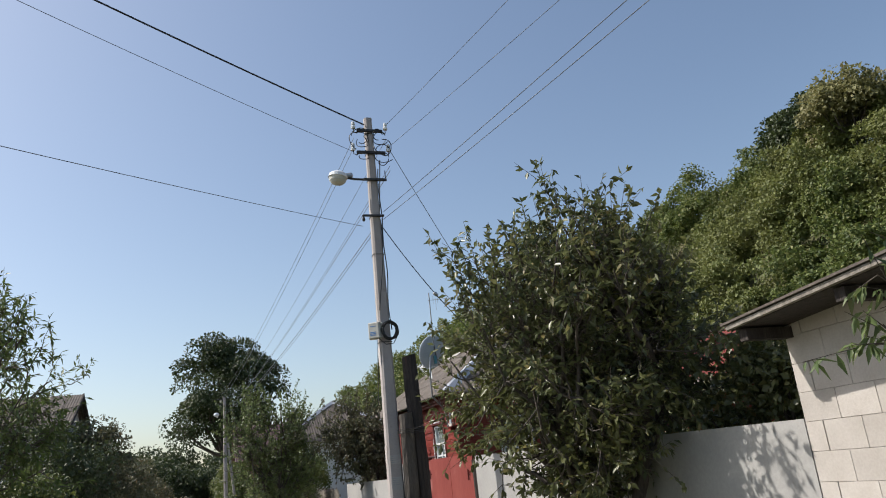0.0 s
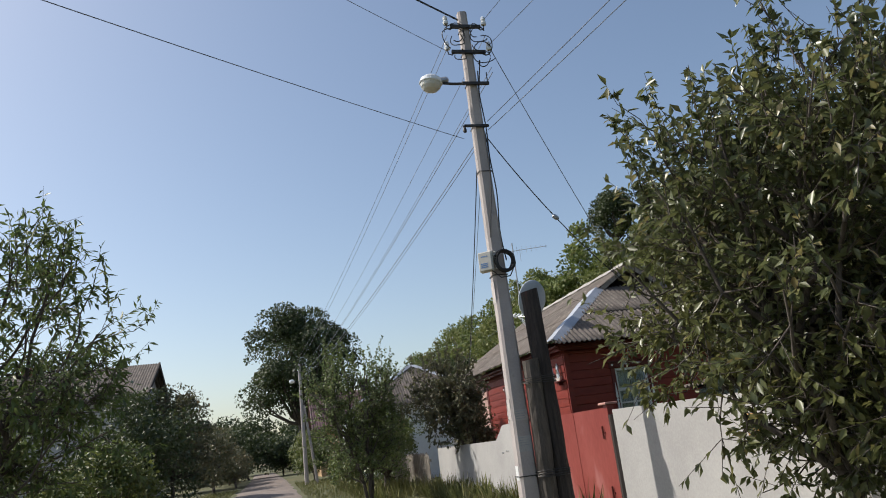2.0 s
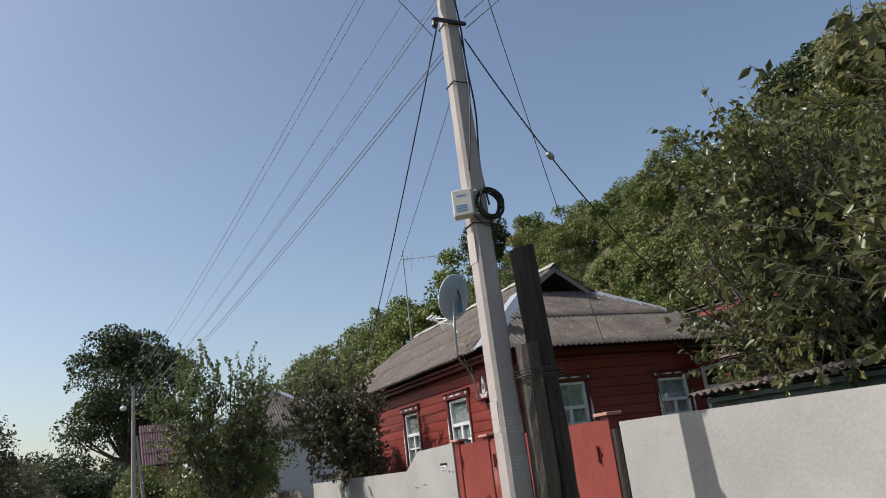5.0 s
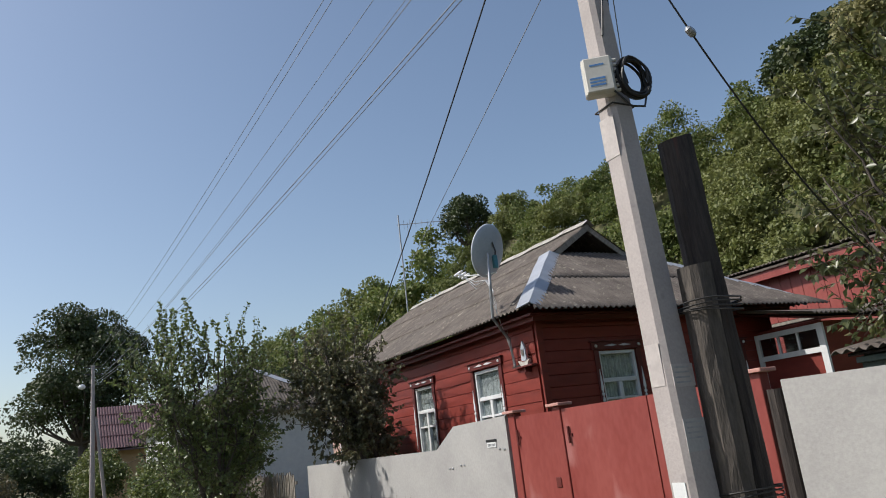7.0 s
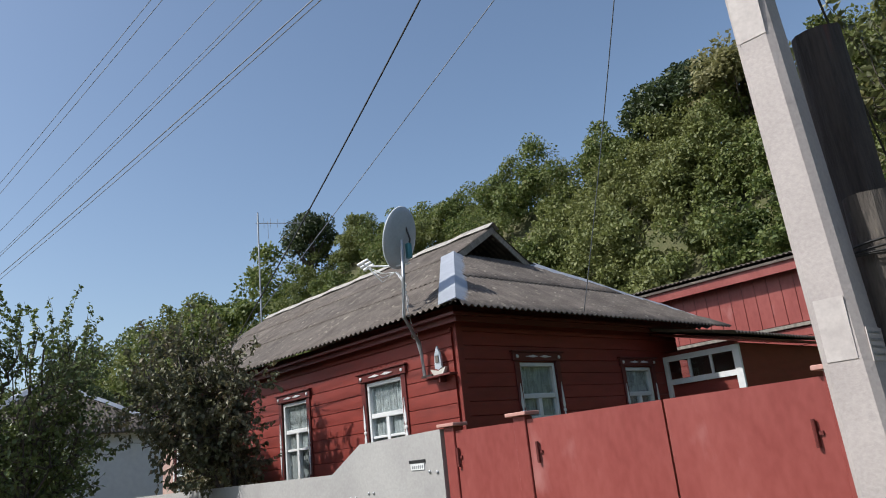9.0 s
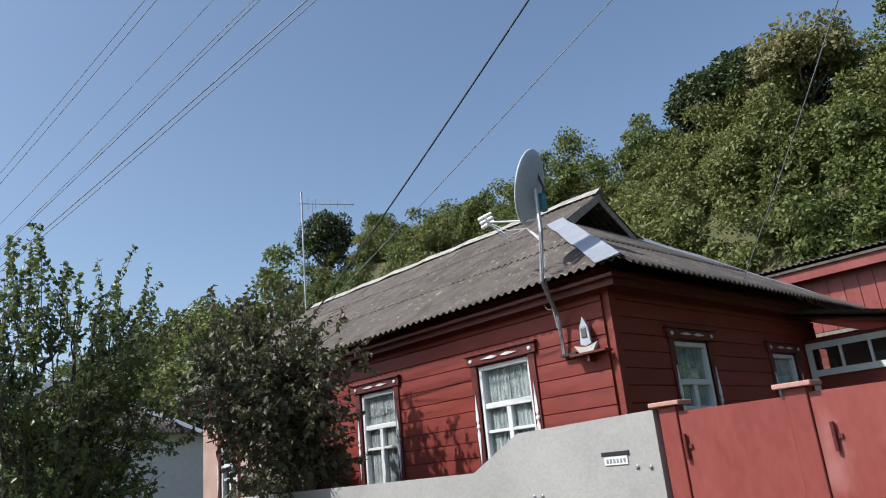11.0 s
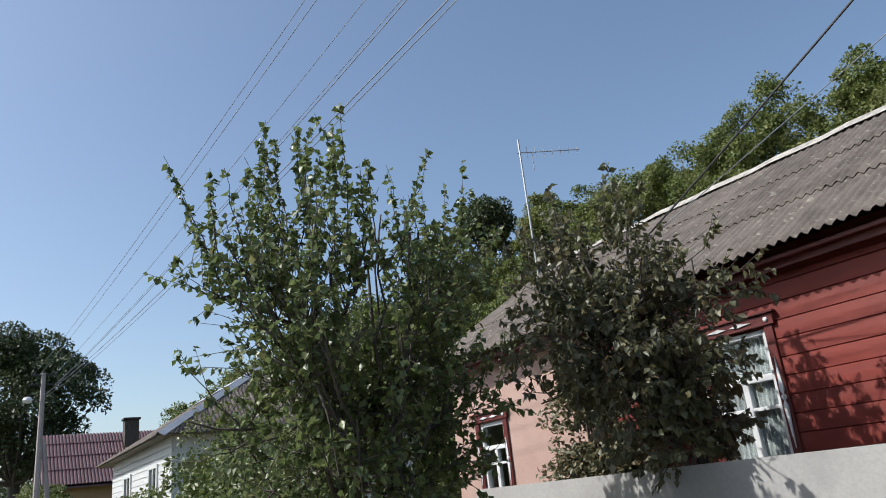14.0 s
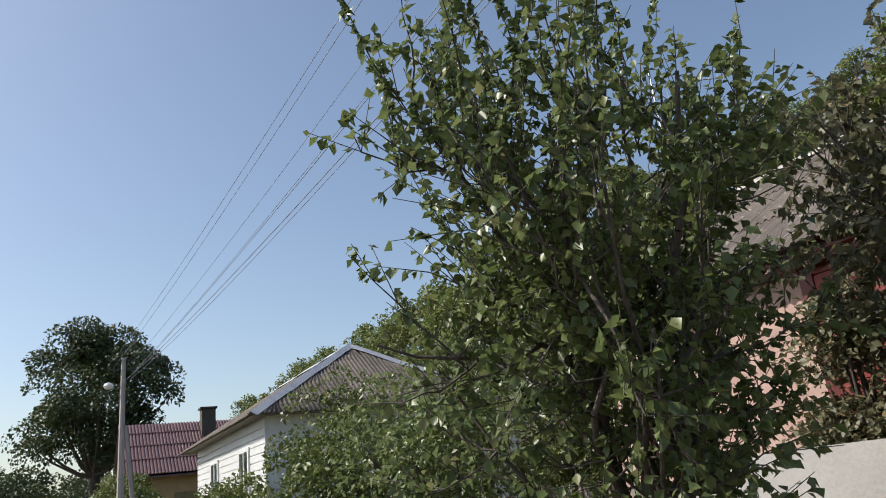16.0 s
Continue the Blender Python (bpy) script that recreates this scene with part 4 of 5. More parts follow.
part("mount", box((-0.04, -0.04, -0.12), (0.04, 0.04, 0.12), 0.01, Matrix.Translation(DC - FACE * 0.15 - Vector((0, 0, 0.2)))), surf("teal_mount", (0.04, 0.16, 0.2), (0.06, 0.22, 0.26), 6, 0.5), dish, "blue-green steel mount")
part("back_bar", tube([DC - FACE * 0.12 + Vector((0, 0, 0.22)), DC - FACE * 0.19, DC - FACE * 0.13 - Vector((0, 0, 0.3))], 0.016, 6), STEEL, dish)
low = DC - Vector((0, 0, 0.46)) + FACE * 0.1
tip = Vector((6.2, 20.98, 4.56))
part("feed_arm", tube([DC - FACE * 0.15 - Vector((0, 0, 0.4)), low, tip], 0.014, 6), PORC, dish)
part("feed_bar", tube([tip + Vector((-0.16, -0.12, 0.0)), tip + Vector((0.16, 0.12, 0.02))], 0.012, 6), PORC, dish)
for k in (-1, 0, 1):
    o = tip + Vector((0.13 * k, 0.1 * k, 0.03))
    part("feed_horn", tube([o + FACE * 0.1 + Vector((0, 0, -0.06)), o, o - FACE * 0.09 + Vector((0, 0, 0.05))], 0.03, 8, 0.022), PORC, dish, "white feed horn")
for k in range(3):
    part("cable", tube([tip, low.lerp(tip, 0.5) - Vector((0, 0, 0.12 + 0.07 * k)), low - Vector((0.02 * k, 0, 0.1)), Vector((6.34, 20.22 + 0.02 * k, 4.1)), Vector((6.36 + 0.03 * k, 20.3, 3.9)), Vector((HX - 0.36, 20.38, 3.72)), Vector((HX - 0.1, 20.5, 3.1))], 0.006, 4), PORC, dish)
ring = [(HX - 0.12 , 20.56 + 0.07 * math.cos(q), 3.42 + 0.07 * math.sin(q)) for q in [2 * math.pi * j / 16 for j in range(17)]]
part("cable_loop", tube(ring, 0.006, 4), PORC, dish)

aer = thing("roof_aerial", "thin bare television aerial on a tall mast", "aerial", (10.05, 31.35, 0))
part("mast", tube([(0, 0, 0), (0.0, 0, 6), (0, 0, 9.4)], 0.025, 6), GALV, aer)
bd = Vector((1.25, -0.75, -0.05))
part("boom", tube([Vector((0, 0, 9.05)) - bd * 0.05, Vector((0, 0, 9.05)) + bd], 0.013, 5), GALV, aer)
for k in range(7):
    o = Vector((0, 0, 9.05)) + bd * (0.12 + 0.14 * k)
    part("element", tube([o + Vector((0.0, 0, -0.17)) * (1 - 0.07 * k), o + Vector((0.0, 0, 0.17)) * (1 - 0.07 * k)], 0.006, 4), GALV, aer)
part("element", tube([Vector((0.25, -0.15, 8.55)), Vector((0.25, -0.15, 9.1))], 0.008, 4), GALV, aer)


# ---- wires ----
def wire(label, a, b, sag, r=0.008, mat_=None):
    a, b = Vector(a), Vector(b)
    pts = [a.lerp(b, i / 24) - Vector((0, 0, sag * 4 * (i / 24) * (1 - i / 24))) for i in range(25)]
    w = tagged(part("overhead_wire", tube(pts, r, 5), mat_ or WIREM), label, "wire", "overhead wires")
    return w


P2 = Vector((1.7, 54.6, 0))
for z, s, dx, dz in ((7.95, -1, -0.45, 7.5), (8.45, -1, -0.4, 7.9), (8.45, 1, 0.4, 7.9), (7.95, 1, 0.45, 7.5)):
    drop = {(7.95, -1): 0.06, (8.45, -1): 0.3, (8.45, 1): 0.3, (7.95, 1): 0.42}[(z, s)]
    wire("thin aluminium wire strung between street poles", ends[(z, s)] - Vector((0, 0, drop)), P2 + Vector((dx, 0, dz)), 0.45, 0.0055)
    if s > 0:
        wire("thin aluminium wire strung to the previous street pole", ends[(z, s)], (9.6 + 3 * (8.45 - z), -22, z + 0.1), 0.5, 0.005)
wire("thick twisted cable strung between street poles", (PX + 0.05, PY + 0.1, 6.34), P2 + Vector((0, 0, 7.0)), 0.5, 0.008)
wire("black cable strung between street poles", (PX + 0.08, PY + 0.1, 6.3), P2 + Vector((0.05, 0, 6.9)), 0.5, 0.006)
wire("black cable strung between street poles", ends[(7.95, 1)] - Vector((0, 0, 0.52)), P2 + Vector((0.4, 0, 7.4)), 0.45, 0.0075)
wire("thin cable strung to the previous street pole", (PX + 0.2, PY, 6.6), (9.0, -22, 7.2), 0.4, 0.006)
wire("thin cable strung to the previous street pole", (PX + 0.2, PY, 6.45), (9.3, -22, 7.0), 0.4, 0.006)
wire("thick black cable crossing the road", (PX + 0.0, PY + 0.2, 8.62), (-16, 3.3, 12.1), 0.3, 0.016, BLACK)
wire("thin wire crossing the road", ends[(7.95, -1)] - Vector((0, 0, 0.12)), (-16, -0.2, 9.9), 0.35, 0.005)
wire("thin wire crossing the road", (PX - 0.2, PY + 0.1, 6.34), (-16, -5.5, 3.95), 0.3, 0.005)
wire("black service cable dropping to the house roof", (PX + 0.24, PY + 0.05, 7.75), (5.95, 25.8, 3.6), 0.2, 0.011, BLACK)
wire("thin service wire dropping to the house roof", (PX + 0.0, PY + 0.12, 5.7), (6.4, 27.6, 3.5), 0.05, 0.005)
wire("black service cable dropping towards the yard", (PX + 0.16, PY, 6.3), (6.7, 13.7, 2.95), 0.4, 0.009, BLACK)
wire("thin service wire dropping towards the yard", ends[(7.95, 1)], (9.2, 19.2, 3.6), 0.15, 0.007)
bead = thing("strain_insulator", "small grey strain insulator strung on a cable", "insulator", (4.46, 13.465, 4.925))
part("body", placed(lathe([(0.012, -0.06), (0.035, -0.04), (0.04, 0), (0.035, 0.04), (0.012, 0.06)], 10), Matrix.Rotation(radians(130), 4, "Y")), GALV, bead)

# ---- second pole ----
sp = thing("street_pole", "slim grey concrete street pole further down the road", "utility pole", P2)
part("shaft", tube([(0, 0, 0), (0, 0, 8.0)], 0.15, 8, 0.09), CONC, sp)
part("cross_arm", box((-0.5, -0.03, 7.48), (0.5, 0.03, 7.54)), STEEL, sp)
part("cross_arm", box((-0.45, -0.03, 7.88), (0.45, 0.03, 7.94)), STEEL, sp)
part("strut", tube([(0.7, 0, 0), (0.15, 0, 5.2)], 0.1, 8, 0.08), CONC, sp)
sl = thing("street_lamp", "small white street lamp on an arm of the far pole", "street lamp", (P2.x - 0.55, P2.y, 6.85))
part("arm", tube([(0.15, 0, 0), (0.46, 0, -0.05)], 0.025, 6), STEEL, sl)
part("hood", lathe([(0.05, 0.14), (0.15, 0.1), (0.2, 0.0), (0.15, -0.1), (0.05, -0.14)], 14), PORC, sl)

# ---- white house ----
wh = thing("white_house", "low white board-clad house under a corrugated hip roof", "house")
WX, WY0, WY1, WX2 = 3.95, 40.4, 50.2, 11.5
part("wall", box((WX, WY0, 0), (WX2, WY1, 3.7)), WHITE, wh)
k = 0
z = 0.6
while z < 3.6:
    part("board", box((WX - 0.03, WY0, z), (WX - 0.004, WY1, z + 0.18), 0.004), WHITE, wh)
    z += 0.2
for y0 in (42.2, 46.4):
    w = part("window", box((WX - 0.05, y0, 1.2), (WX - 0.031, y0 + 1.0, 2.95)), GLASS, wh)
    f = bmesh.new()
    for lo, hi in (((-0.08, -0.12, 1.1), (-0.032, 0, 3.05)), ((-0.08, 1.0, 1.1), (-0.032, 1.12, 3.05)), ((-0.08, 0, 2.95), (-0.032, 1.0, 3.05)), ((-0.08, 0, 1.1), (-0.032, 1.0, 1.2)), ((-0.075, 0.46, 1.2), (-0.052, 0.54, 2.95))):
        add_box(f, (WX + lo[0], y0 + lo[1], lo[2]), (WX + hi[0], y0 + hi[1], hi[2]))
    part("window_frame", f, WHITE, w)
    # Thin dark sheet on the wall stands in for the shaded room.
    part("room", box((WX - 0.03, y0, 1.2), (WX - 0.0295, y0 + 1.0, 2.95)), ROOMDARK, w)
wr = part("roof", box((WX - 0.4, WY0 - 0.4, 3.66), (WX2 + 0.4, WY1 + 1.4, 3.7)), WOODGREY, wh)
WEX, WEY, WEZ, WSL, WRX = WX - 0.5, WY0 - 0.5, 3.66, 0.6, 7.3


def wfront(u, v, h):
    return (WEX + v, u, WEZ + WSL * v + h)


def wback(u, v, h):
    return (2 * WRX - WEX - v, u, WEZ + WSL * v + h)


def wside(u, v, h):
    return (u, WEY + v * 0.8, WEZ + WSL * v + h)


WR = WRX - WEX
for i in range(13):
    for fn in (wfront, wback):
        sheet(WEY + i, WEY + i + 1.02, 0, WR, fn, lambda v: WEY + v * 0.8, lambda v: WY1 + 1.5, 0.02, wr)
for i in range(8):
    sheet(WEX + i, WEX + i + 1.02, 0, WR, wside, lambda v: WEX + v, lambda v: 2 * WRX - WEX - v, 0.02, wr)
part("ridge_cap", flashing((WRX, WEY + WR * 0.8, WEZ + WSL * WR), (WRX, WY1 + 1.4, WEZ + WSL * WR), (-0.2, 0, -0.1), (0.2, 0, -0.1)), ZINC, wr)
part("hip_cap", flashing((WEX, WEY, WEZ), (WRX, WEY + WR * 0.8, WEZ + WSL * WR), (-0.15, 0.15, -0.06), (0.15, -0.1, -0.06)), ZINC, wr)
part("hip_cap", flashing((2 * WRX - WEX, WEY, WEZ), (WRX, WEY + WR * 0.8, WEZ + WSL * WR), (0.15, 0.15, -0.06), (-0.15, -0.1, -0.06)), ZINC, wr)

# ---- house with the maroon roof ----
mh = thing("maroon_roof_house", "brick house under a maroon metal tile roof", "house")
part("wall", box((3.6, 71, 0), (14, 78, 4.2)), surf("ochre_wall", (0.4, 0.26, 0.14), (0.5, 0.34, 0.2), 2, 0.9), mh)
part("gable", placed(prism([(70.6, 4.0), (74.5, 7.3), (78.4, 4.0)], 0.2, "x"), Matrix.Translation((3.6, 0, 0))), surf("ochre_gable", (0.4, 0.26, 0.14), (0.5, 0.34, 0.2), 2, 0.9), mh)
part("window", box((6.0, 70.95, 1.5), (7.4, 70.995, 2.9)), GLASS, mh)
part("fascia", box((3.1, 70.2, 3.85), (14.2, 70.28, 4.05)), METALROOF, mh)
mr = bmesh.new()
for i in range(56):
    u = 3.1 + i * 0.2
    add_tube(mr, [(u, 70.2, 4.05), (u, 74.5, 7.45)], 0.075, 6)
    add_tube(mr, [(u, 78.8, 4.05), (u, 74.5, 7.45)], 0.075, 4)
rf = part("roof_ribs", mr, METALROOF, mh)
pl = bmesh.new()
for s in (-1, 1):
    a = [pl.verts.new(p) for p in ((3.1, 74.5 + s * 4.3, 4.05), (14.2, 74.5 + s * 4.3, 4.05), (14.2, 74.5, 7.45), (3.1, 74.5, 7.45))]
    b = [pl.verts.new((v.co.x, v.co.y, v.co.z - 0.1)) for v in a]
    pl.faces.new(a)
    pl.faces.new(b[::-1])
    for i in range(4):
        pl.faces.new((a[i], b[i], b[(i + 1) % 4], a[(i + 1) % 4]))
bmesh.ops.recalc_face_normals(pl, faces=pl.faces)
part("roof", pl, METALROOF, mh)
for v in (1.45, 2.9, 4.3):
    part("roof_step", tube([(3.1, 70.2 + v * 0.79, 4.12 + v * 0.625), (14.2, 70.2 + v * 0.79, 4.12 + v * 0.625)], 0.05, 5), METALROOF, mh)
part("chimney", box((8.0, 73.0, 5.5), (8.9, 73.8, 8.1), 0.02), WOODSTUMP, mh, "square sooty brown chimney")
part("chimney_cap", box((7.9, 72.9, 8.102), (9.0, 73.9, 8.25), 0.02), STEEL, mh)

# ---- grey house across the road ----
gh = thing("grey_house", "two-storey grey rendered house with a brown slate roof", "house")
part("wall", box((-15, 42, 0), (-6.6, 50, 5.6)), GREYWALL, gh)
part("gable", placed(prism([(41.9, 5.4), (46, 7.4), (50.1, 5.4)], 0.2, "x"), Matrix.Translation((-6.8, 0, 0))), GREYWALL, gh)
gr = part("roof", box((-15, 42, 5.5), (-6.7, 50, 5.55)), WOODGREY, gh)


def gfront(u, v, h):
    return (u, 41.5 + v, 5.55 + 0.48 * v + h)


def gback(u, v, h):
    return (u, 50.5 - v, 5.55 + 0.48 * v + h)


for i in range(9):
    for fn in (gfront, gback):
        sheet(-15.2 + i, -14.16 + i, 0, 4.5, fn, lambda v: -99, lambda v: 99, 0.02, gr)
for s in (-1, 1):
    bar = part("barge_board", box((0, -0.02, -0.2), (5.0, 0.04, 0.02)), WOODOLD, gr)
    bar.matrix_basis = pose(-6.15, 46, 7.75) @ Matrix.Rotation(radians(90 * s), 4, "Z") @ Matrix.Rotation(math.atan(0.48), 4, "Y")
gw = part("window", box((-6.6, 45.2, 3.6), (-6.56, 46.2, 4.8)), GLASS, gh)
part("window_frame", box((-6.6, 45.1, 3.5), (-6.57, 46.3, 3.6)), WOODGREY, gw)
part("chimney", box((-13.0, 45.6, 6.6), (-12.3, 46.4, 8.0), 0.02), BRICKRED, gh)

# ---- block-built outhouse beside the street wall ----
bh = thing("block_outhouse", "white silicate block outhouse with a wide timber eave", "outbuilding")
BY1, BY0 = 5.3, -4.0
part("wall_top", placed(prism([(BY1 - 0.01, 2.281), (BY1 - 0.01, 2.5), (BY0, 3.2), (BY0, 2.281)], 0.35, "x"), Matrix.Translation((FX + 0.02, 0, 0))), MORTAR, bh)
part("wall", box((FX + 0.02, BY0, 0), (FX + 4.5, BY1 - 0.01, 2.28)), MORTAR, bh)
for r in range(11):
    y = BY1 - (0.0 if r % 2 else 0.2)
    z = -0.08 + r * 0.25
    if r % 2 == 0:
        part("block", box((FX - 0.006, BY1 - 0.19, z), (FX + 0.018, BY1, z + 0.247), 0.002), BLOCK, bh)
    while y > BY0 + 0.4:
        part("block", box((FX - 0.006, y - 0.396, z), (FX + 0.018, y, z + 0.247), 0.002), BLOCK, bh)
        y -= 0.4
br_ = part("roof", placed(prism([(BY1 + 0.06, 2.515), (BY1 + 0.06, 2.553), (BY0 - 0.3, 3.293), (BY0 - 0.3, 3.255)], 0.05, "x"), Matrix.Translation((FX - 0.58, 0, 0))), WOODGREY, bh, "weathered timber fascia and slates")
part("roof_deck", placed(prism([(BY1 + 0.1, 2.56), (BY1 + 0.1, 2.58), (BY0 - 0.3, 3.315), (BY0 - 0.3, 3.292)], 5.0, "x"), Matrix.Translation((FX - 0.6, 0, 0))), SLATE, br_)
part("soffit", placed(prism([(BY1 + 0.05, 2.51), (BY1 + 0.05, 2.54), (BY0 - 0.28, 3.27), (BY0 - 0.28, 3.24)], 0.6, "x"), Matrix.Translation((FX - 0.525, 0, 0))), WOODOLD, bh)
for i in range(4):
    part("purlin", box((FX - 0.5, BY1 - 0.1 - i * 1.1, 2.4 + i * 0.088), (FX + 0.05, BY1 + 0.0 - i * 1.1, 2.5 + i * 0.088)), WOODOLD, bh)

# ---- low lean-to behind the street wall ----
lt = thing("lean_to", "low grey-green lean-to under short corrugated sheets behind the street wall", "shed")
LEANW = surf("grey_green_boards", (0.06, 0.085, 0.075), (0.1, 0.13, 0.115), 3, 0.8, 0.3, 30)
part("front_wall", box((6.86, 11.4, 0), (6.92, 14.2, 1.97)), LEANW, lt)
part("side_wall", box((6.92, 14.14, 0), (7.5, 14.198, 2.0)), LEANW, lt)
part("top_batten", box((6.8, 11.4, 1.9), (6.858, 14.22, 1.96), 0.004), LEANW, lt)
lr = part("roof", placed(prism([(6.78, 1.975), (7.55, 2.1), (7.55, 2.13), (6.78, 2.005)], 2.9), Matrix.Translation((0, 11.38, 0))), WOODOLD, lt, "dark roof boards")


def lean(u, v, h):
    return (6.66 + v, u, 2.02 + 0.16 * v + h)


for i in range(3):
    sheet(11.35 + i, 12.39 + i, 0, 0.9, lean, lambda v: -99, lambda v: 99, 0.02, lr)

# ---- picket fence ----
pf = thing("picket_fence", "low weathered grey picket fence along the verge", "fence")
for z in (0.45, 1.05):
    part("rail", box((4.75, 27.6, z), (4.8, 37.5, z + 0.08)), WOODGREY, pf)
rp = random.Random(4)
pk = prism([(-0.035, 0.05), (0.035, 0.05), (0.035, 1.25), (0.0, 1.33), (-0.035, 1.25)], 0.02, "x")
pm = bpy.data.meshes.new("picket")
pk.to_mesh(pm)
pk.free()
y = 27.65
while y < 37.4:
    p = part("picket", pm, WOODGREY, pf)
    p.matrix_basis = pose(4.725, y, rp.uniform(-0.06, 0.05), rp.uniform(-2, 2), 0, 0)
    y += 0.12

# ---- trees near the road ----
tree("fruit_tree", "leafy young pear tree with long upright shoots", 11, (2.4, 25.1, 0), (2.05, 25.05, 2.95), (1.72, 1.25, 1.5), L_PEAR, (0.078, 0.06), 30, 9, 6, 9, 0.055, 0.22, 1.0, 0.7, 3, (0.22, 0.5), 40, (0.5, 1.15))
tree("fruit_tree", "dusky small tree with drying leaves leaning over the street wall", 12, (5.4, 23.8, 0), (4.65, 24.15, 2.95), (1.15, 1.0, 1.35), L_DARK, (0.09, 0.06), 28, 9, 5, 11, 0.05, 0.4, 0.5, 0.9, 2, (0.2, 0.4), 12, (0.3, 0.65))
tree("fruit_tree", "dense dark-leaved cherry tree before the street wall", 13, (4.4, 8.05, 0), (4.15, 7.85, 2.85), (1.4, 1.75, 1.55), L_CHERRY, (0.11, 0.05), 44, 10, 6, 8, 0.1, 0.3, 0.6, 0.45, 2, (0.25, 0.55), 46, (0.35, 0.75))
tree("fruit_tree", "light green peach tree with narrow leaves beside the road", 14, (-3.5, 12.0, 0), (-3.25, 12.0, 3.0), (1.55, 1.5, 1.75), L_PEACH, (0.13, 0.036), 26, 8, 5, 10, 0.05, 0.3, 0.4, 0.6, 2, (0.25, 0.6), 22, (0.35, 0.8))
tree("fruit_tree", "peach tree with hanging narrow leaves beside the outhouse", 15, (4.3, 2.6, 0), (4.2, 2.9, 2.1), (0.65, 0.7, 0.8), L_PEACH, (0.13, 0.036), 10, 6, 4, 8, 0.05, 0.3, 0.1, 0.9, 1, (0.2, 0.4))
tree("fruit_tree", "large dark-leaved apple tree in the yard behind the street wall", 16, (7.9, 12.8, 0), (7.7, 12.9, 3.5), (1.7, 1.9, 2.0), L_CHERRY, (0.115, 0.066), 40, 9, 6, 9, 0.11, 0.3, 0.5, 0.5, 2, (0.25, 0.6), 24, (0.4, 0.8))

# bushes and trees further on
for seed, base, centre, radii, mat_, count, size, per, leaf, lab in (
    (21, (4.2, 34.5, 0), (4.2, 34.5, 1.9), (1.7, 2.3, 1.5), L_BUSH, 60, 0.55, 170, 0.1, "broad green bush beside the picket fence"),
    (22, (3.6, 30.0, 0), (3.6, 30.0, 1.6), (1.1, 1.8, 1.3), L_PEAR, 45, 0.5, 170, 0.09, "round green bush beside the picket fence"),
    (23, (5.9, 25.9, 0), (5.9, 25.9, 1.75), (0.5, 0.75, 1.15), L_DARK, 40, 0.32, 190, 0.08, "dusky shrub against the pink wall"),
    (32, (6.4, 7.0, 0), (6.5, 7.1, 1.9), (1.0, 1.9, 1.0), L_CHERRY, 60, 0.45, 170, 0.1, "dense dark shrub in the yard behind the street wall"),
    (33, (3.4, 80, 0), (3.4, 80, 2.2), (1.6, 6.0, 2.0), L_BUSH, 60, 0.9, 140, 0.2, "green bushes along the far verge"),
    (34, (-4.6, 60, 0), (-4.8, 60, 2.3), (1.7, 6.0, 2.2), L_DARK, 60, 0.9, 140, 0.18, "dusky bushes along the roadside"),
    (35, (-5.0, 85, 0), (-5.2, 85, 2.6), (1.9, 9.0, 2.5), L_OAK, 70, 1.1, 140, 0.24, "dark bushes closing the far road"),
    (24, (-5.0, 33, 0), (-5.2, 33, 2.3), (2.2, 3.0, 2.3), L_OAK, 80, 0.7, 170, 0.14, "dark dense roadside bush"),
    (25, (-4.4, 24, 0), (-4.6, 24, 1.2), (1.3, 3.0, 1.2), L_BUSH, 60, 0.5, 170, 0.11, "low green roadside bush"),
    (26, (-5.6, 45, 0), (-5.4, 45, 3.2), (2.0, 3.0, 3.0), L_DARK, 60, 0.8, 150, 0.17, "dusky tree beside the road"),
    (27, (-7.5, 20, 0), (-7.3, 20, 2.2), (1.8, 3.0, 2.0), L_PEACH, 60, 0.7, 170, 0.13, "leafy garden tree across the road"),
    (28, (2.6, 62, 0), (2.6, 62, 1.9), (1.3, 4.0, 1.7), L_BUSH, 60, 0.7, 140, 0.17, "green roadside bush near the far pole"),
    (29, (-9.5, 70, 0), (-9, 70, 2.8), (4.0, 6.0, 2.8), L_OAK, 70, 1.1, 140, 0.24, "dark bushes along the far roadside"),
    (30, (4.0, 119, 0), (3.8, 119, 15.2), (9.2, 8.5, 9.3), L_OAK, 88, 2.3, 330, 0.45, "great spreading dark oak at the end of the road"),
    (36, (0.6, 104, 0), (0.8, 104, 2.4), (3.2, 4.0, 2.3), L_OAK, 60, 1.0, 130, 0.3, "dark bushes closing the bend of the road"),
    (37, (3.8, 45, 0), (3.3, 42, 1.1), (0.8, 5.0, 1.0), L_BUSH, 50, 0.5, 150, 0.13, "low green bushes along the verge"),
    (38, (-3.6, 70, 0), (-4.0, 72, 1.7), (1.2, 7.0, 1.6), L_DARK, 60, 0.8, 140, 0.2, "dusky low bushes along the roadside"),
    (31, (-3.5, 100, 0), (-6, 100, 3.0), (7.0, 6.0, 3.0), L_OAK, 80, 1.4, 140, 0.35, "dark roadside thicket in the distance"),
):
    clump_tree("tree" if centre[2] > 2.5 else "bush", lab, seed, base, centre, radii, mat_, count, size, per, leaf, 0.12 if centre[2] < 4 else 0.7, "tree" if centre[2] > 2.5 else "bush")

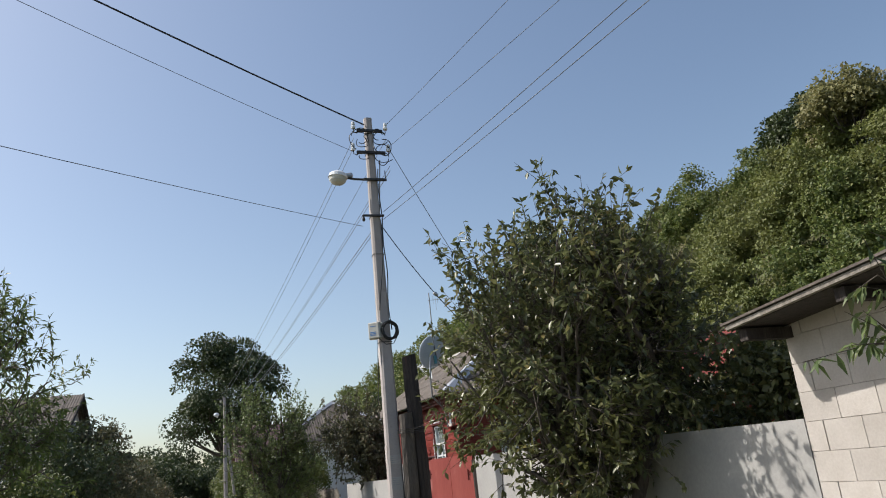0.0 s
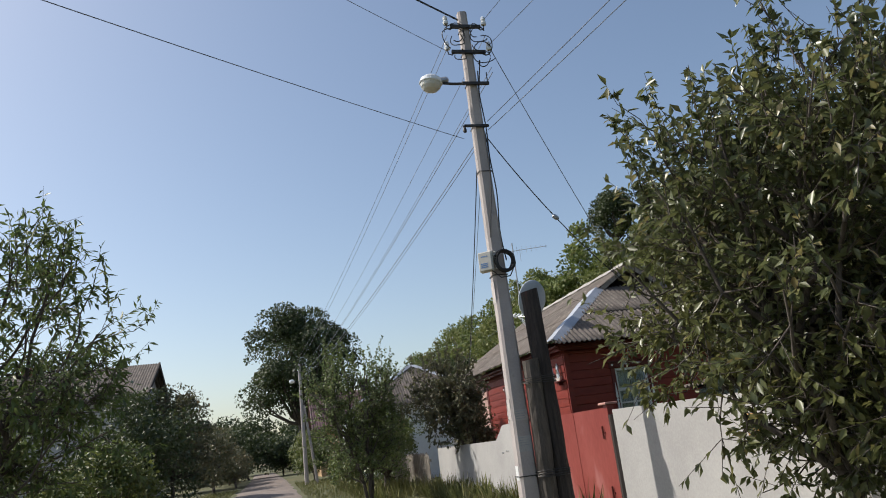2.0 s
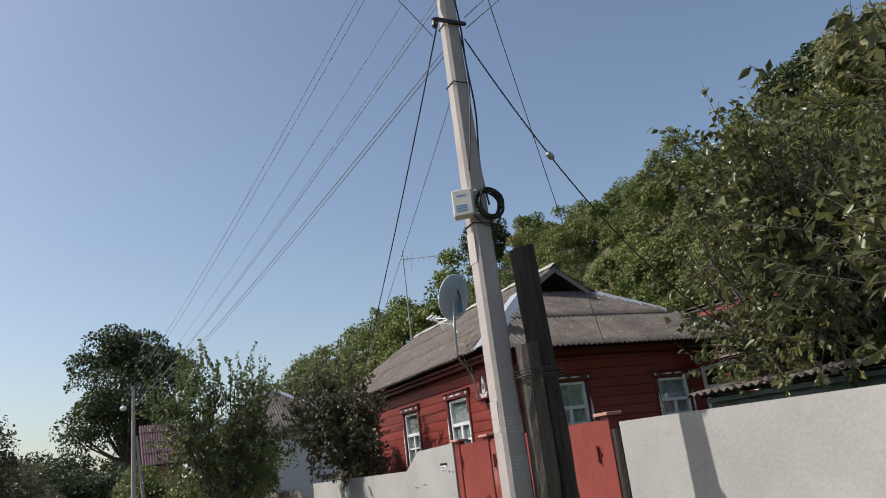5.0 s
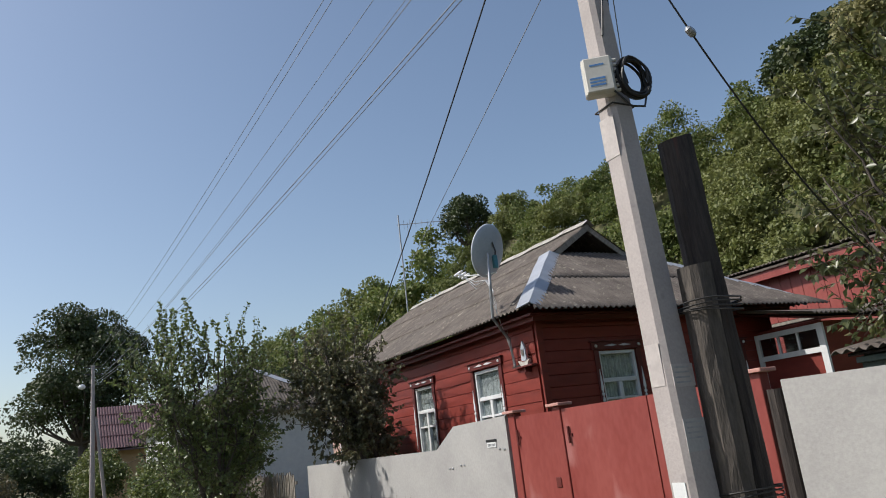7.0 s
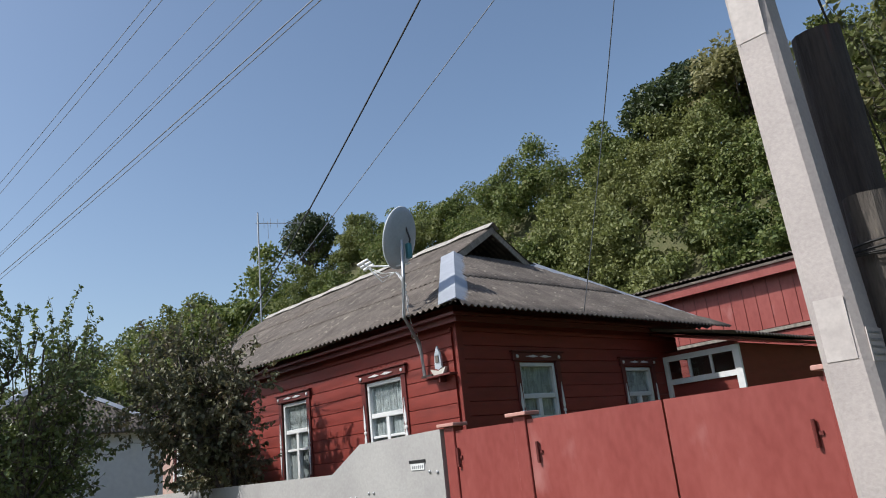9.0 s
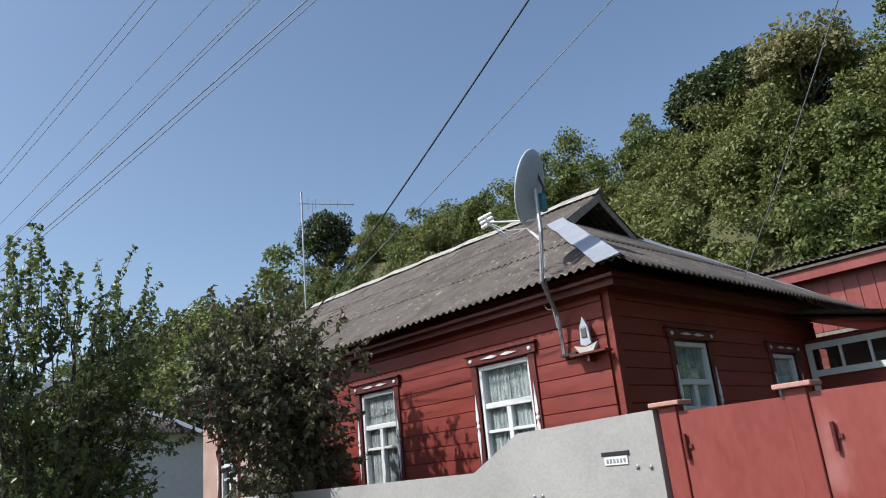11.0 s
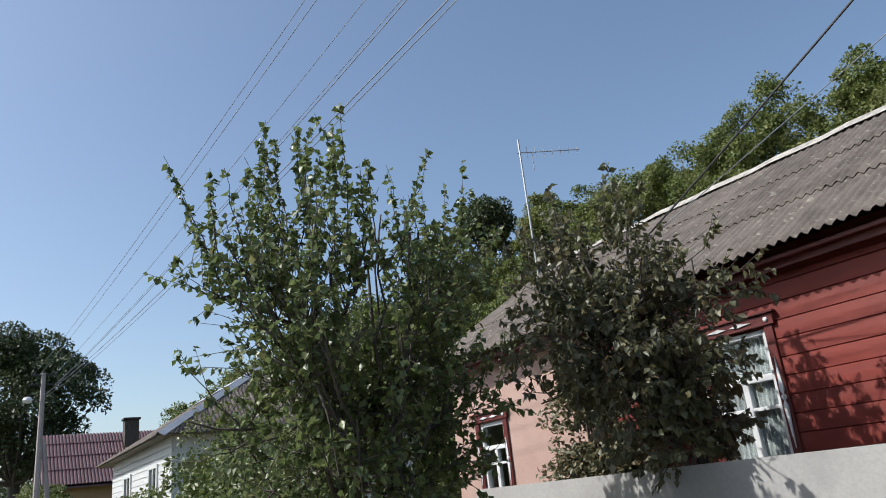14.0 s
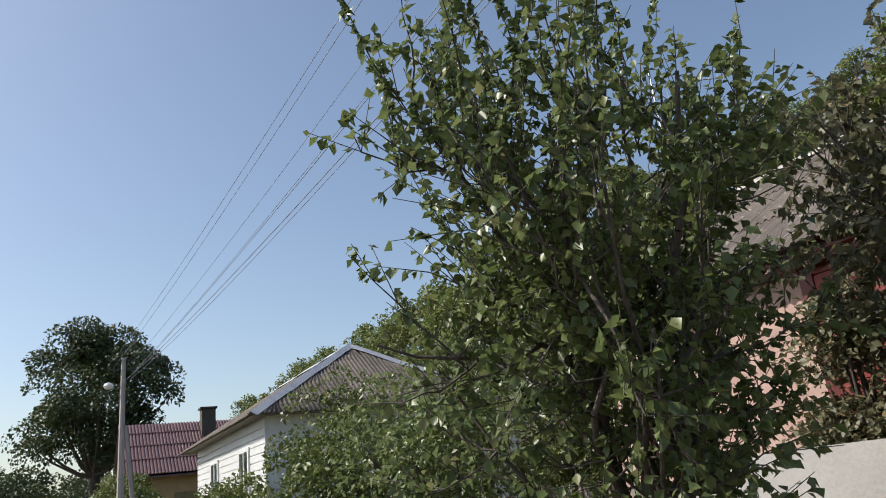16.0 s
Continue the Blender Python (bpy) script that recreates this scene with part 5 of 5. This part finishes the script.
# ---- wood on the hillside ----
rng = np.random.default_rng(77)
ps, rs = [], []
for x0, x1, y0, y1, step, rad in ((18.2, 33.2, 8, 60, 1.8, 1.2), (17.5, 31, 60, 150, 3.6, 2.1), (18.2, 31, -12, 8, 3.2, 1.9), (15.2, 18.2, 25.5, 62, 2.3, 1.1), (20.6, 31.0, 12, 34, 1.9, 0.8), (13.5, 18.2, -8, 15, 2.6, 1.3)):
    y = y0
    while y < y1:
        x = x0
        while x < x1:
            px, py = x + rng.uniform(-1, 1), y + rng.uniform(-1.2, 1.2)
            if not (15.8 < px < 20.9 and 15.4 < py < 25.9):
                gz_ = ground_height(px, py)
                hgt = rad * rng.uniform(1.5, 2.6) * (1.15 if px > 28 else 1.0)
                r = rad * rng.uniform(0.75, 1.2)
                c, q = crown_clumps(rng, (px, py, gz_ + hgt * 0.55), (r, r, hgt * 0.62), 9, r * 0.52)
                ps.append(c)
                rs.append(q)
            x += step
        y += step
ps, rs = np.concatenate(ps), np.concatenate(rs)
near = ps[:, 1] < 60
wood = tagged(new("hillside_wood"), "dense mixed green wood covering the steep hillside", "woods", kind="stuff")
a = clumps(rng, ps[near], rs[near], 230, 0.17, ragged=0.5)
b = clumps(rng, ps[~near], rs[~near], 130, 0.36, ragged=0.45)
part("foliage", leaf_mesh("foliage", *[np.concatenate([u, v]) for u, v in zip(a, b)]), L_HILL, wood)
# a few taller trees standing out of the wood
for seed, x, y, h, r, mat_ in ((51, 31, 28.5, 4.6, 1.7, L_OAK), (52, 29.5, 24.0, 4.6, 2.3, L_PALE), (59, 30.5, 26.8, 5.2, 1.6, L_OAK), (53, 29, 58, 6, 2.0, L_OAK), (55, 17, 50, 8.0, 2.2, L_OAK), (58, 15.8, 44, 7.5, 2.0, L_OAK), (56, 16, 66, 9, 2.8, L_OAK), (57, 14.5, 95, 9.5, 3.5, L_OAK)):
    z = ground_height(x, y)
    clump_tree("tree", "tall dark tree standing out of the hillside wood" if mat_ is L_OAK else "tall yellowing tree on the hillside", seed, (x, y, z - 0.2), (x, y, z + h * 0.62), (r, r, h * 0.36), mat_, 45, 0.85, 190, 0.22, 0.2)
for seed, x, y in ((65, -9, 140), (66, -20, 100), (61, -30, 120), (62, 22, 160), (63, -50, 90), (64, 8, 170)):
    clump_tree("tree", "dark distant tree line beyond the road", seed, (x, y, 0), (x, y, 5), (16, 9, 4.5), L_OAK, 90, 2.0, 130, 0.55, 0.5)

# ---- tall grass ----
def grass(name, label, seed, places, n, height, width):
    rng = np.random.default_rng(seed)
    p = np.concatenate([np.stack([rng.uniform(x0, x1, k), rng.uniform(y0, y1, k), np.zeros(k)], 1) for x0, x1, y0, y1, k in places])
    n = len(p)
    d = rng.normal(0, 0.28, (n, 3)) + np.array([0, 0, 1.0])
    hh = height * rng.uniform(0.25, 1.2, n) ** 1.3 * (0.6 + 0.5 * np.sin(p[:, 1] * 2.1) ** 2)
    g = tagged(new(name), label, "grass", kind="stuff")
    part("blades", leaf_mesh("blades", p, d, rng.normal(0, 1, (n, 3)), hh, np.full(n, width)), L_GRASS, g)


grass("tall_grass", "tall dry grass and weeds along the wall", 5, ((4.2, 5.0, 18.6, 27.4, 2600), (4.3, 4.9, 13.8, 18, 250), (2.6, 4.7, 27, 40, 3500)), 0, 0.62, 0.014)
grass("verge_grass", "short rough verge grass beside the road", 6, ((1.0, 3.8, 5, 60, 9000), (-5, -2.9, 5, 60, 8000)), 0, 0.25, 0.015)

# board cladding of the red house
planks(HY + 0.1, SPLIT - 0.12, 0.45, 3.4, [WIN1, WIN2], TOX)
planks(HX + 0.1, HX2, 0.45, 3.4, [WIN3, WIN4], TOY)
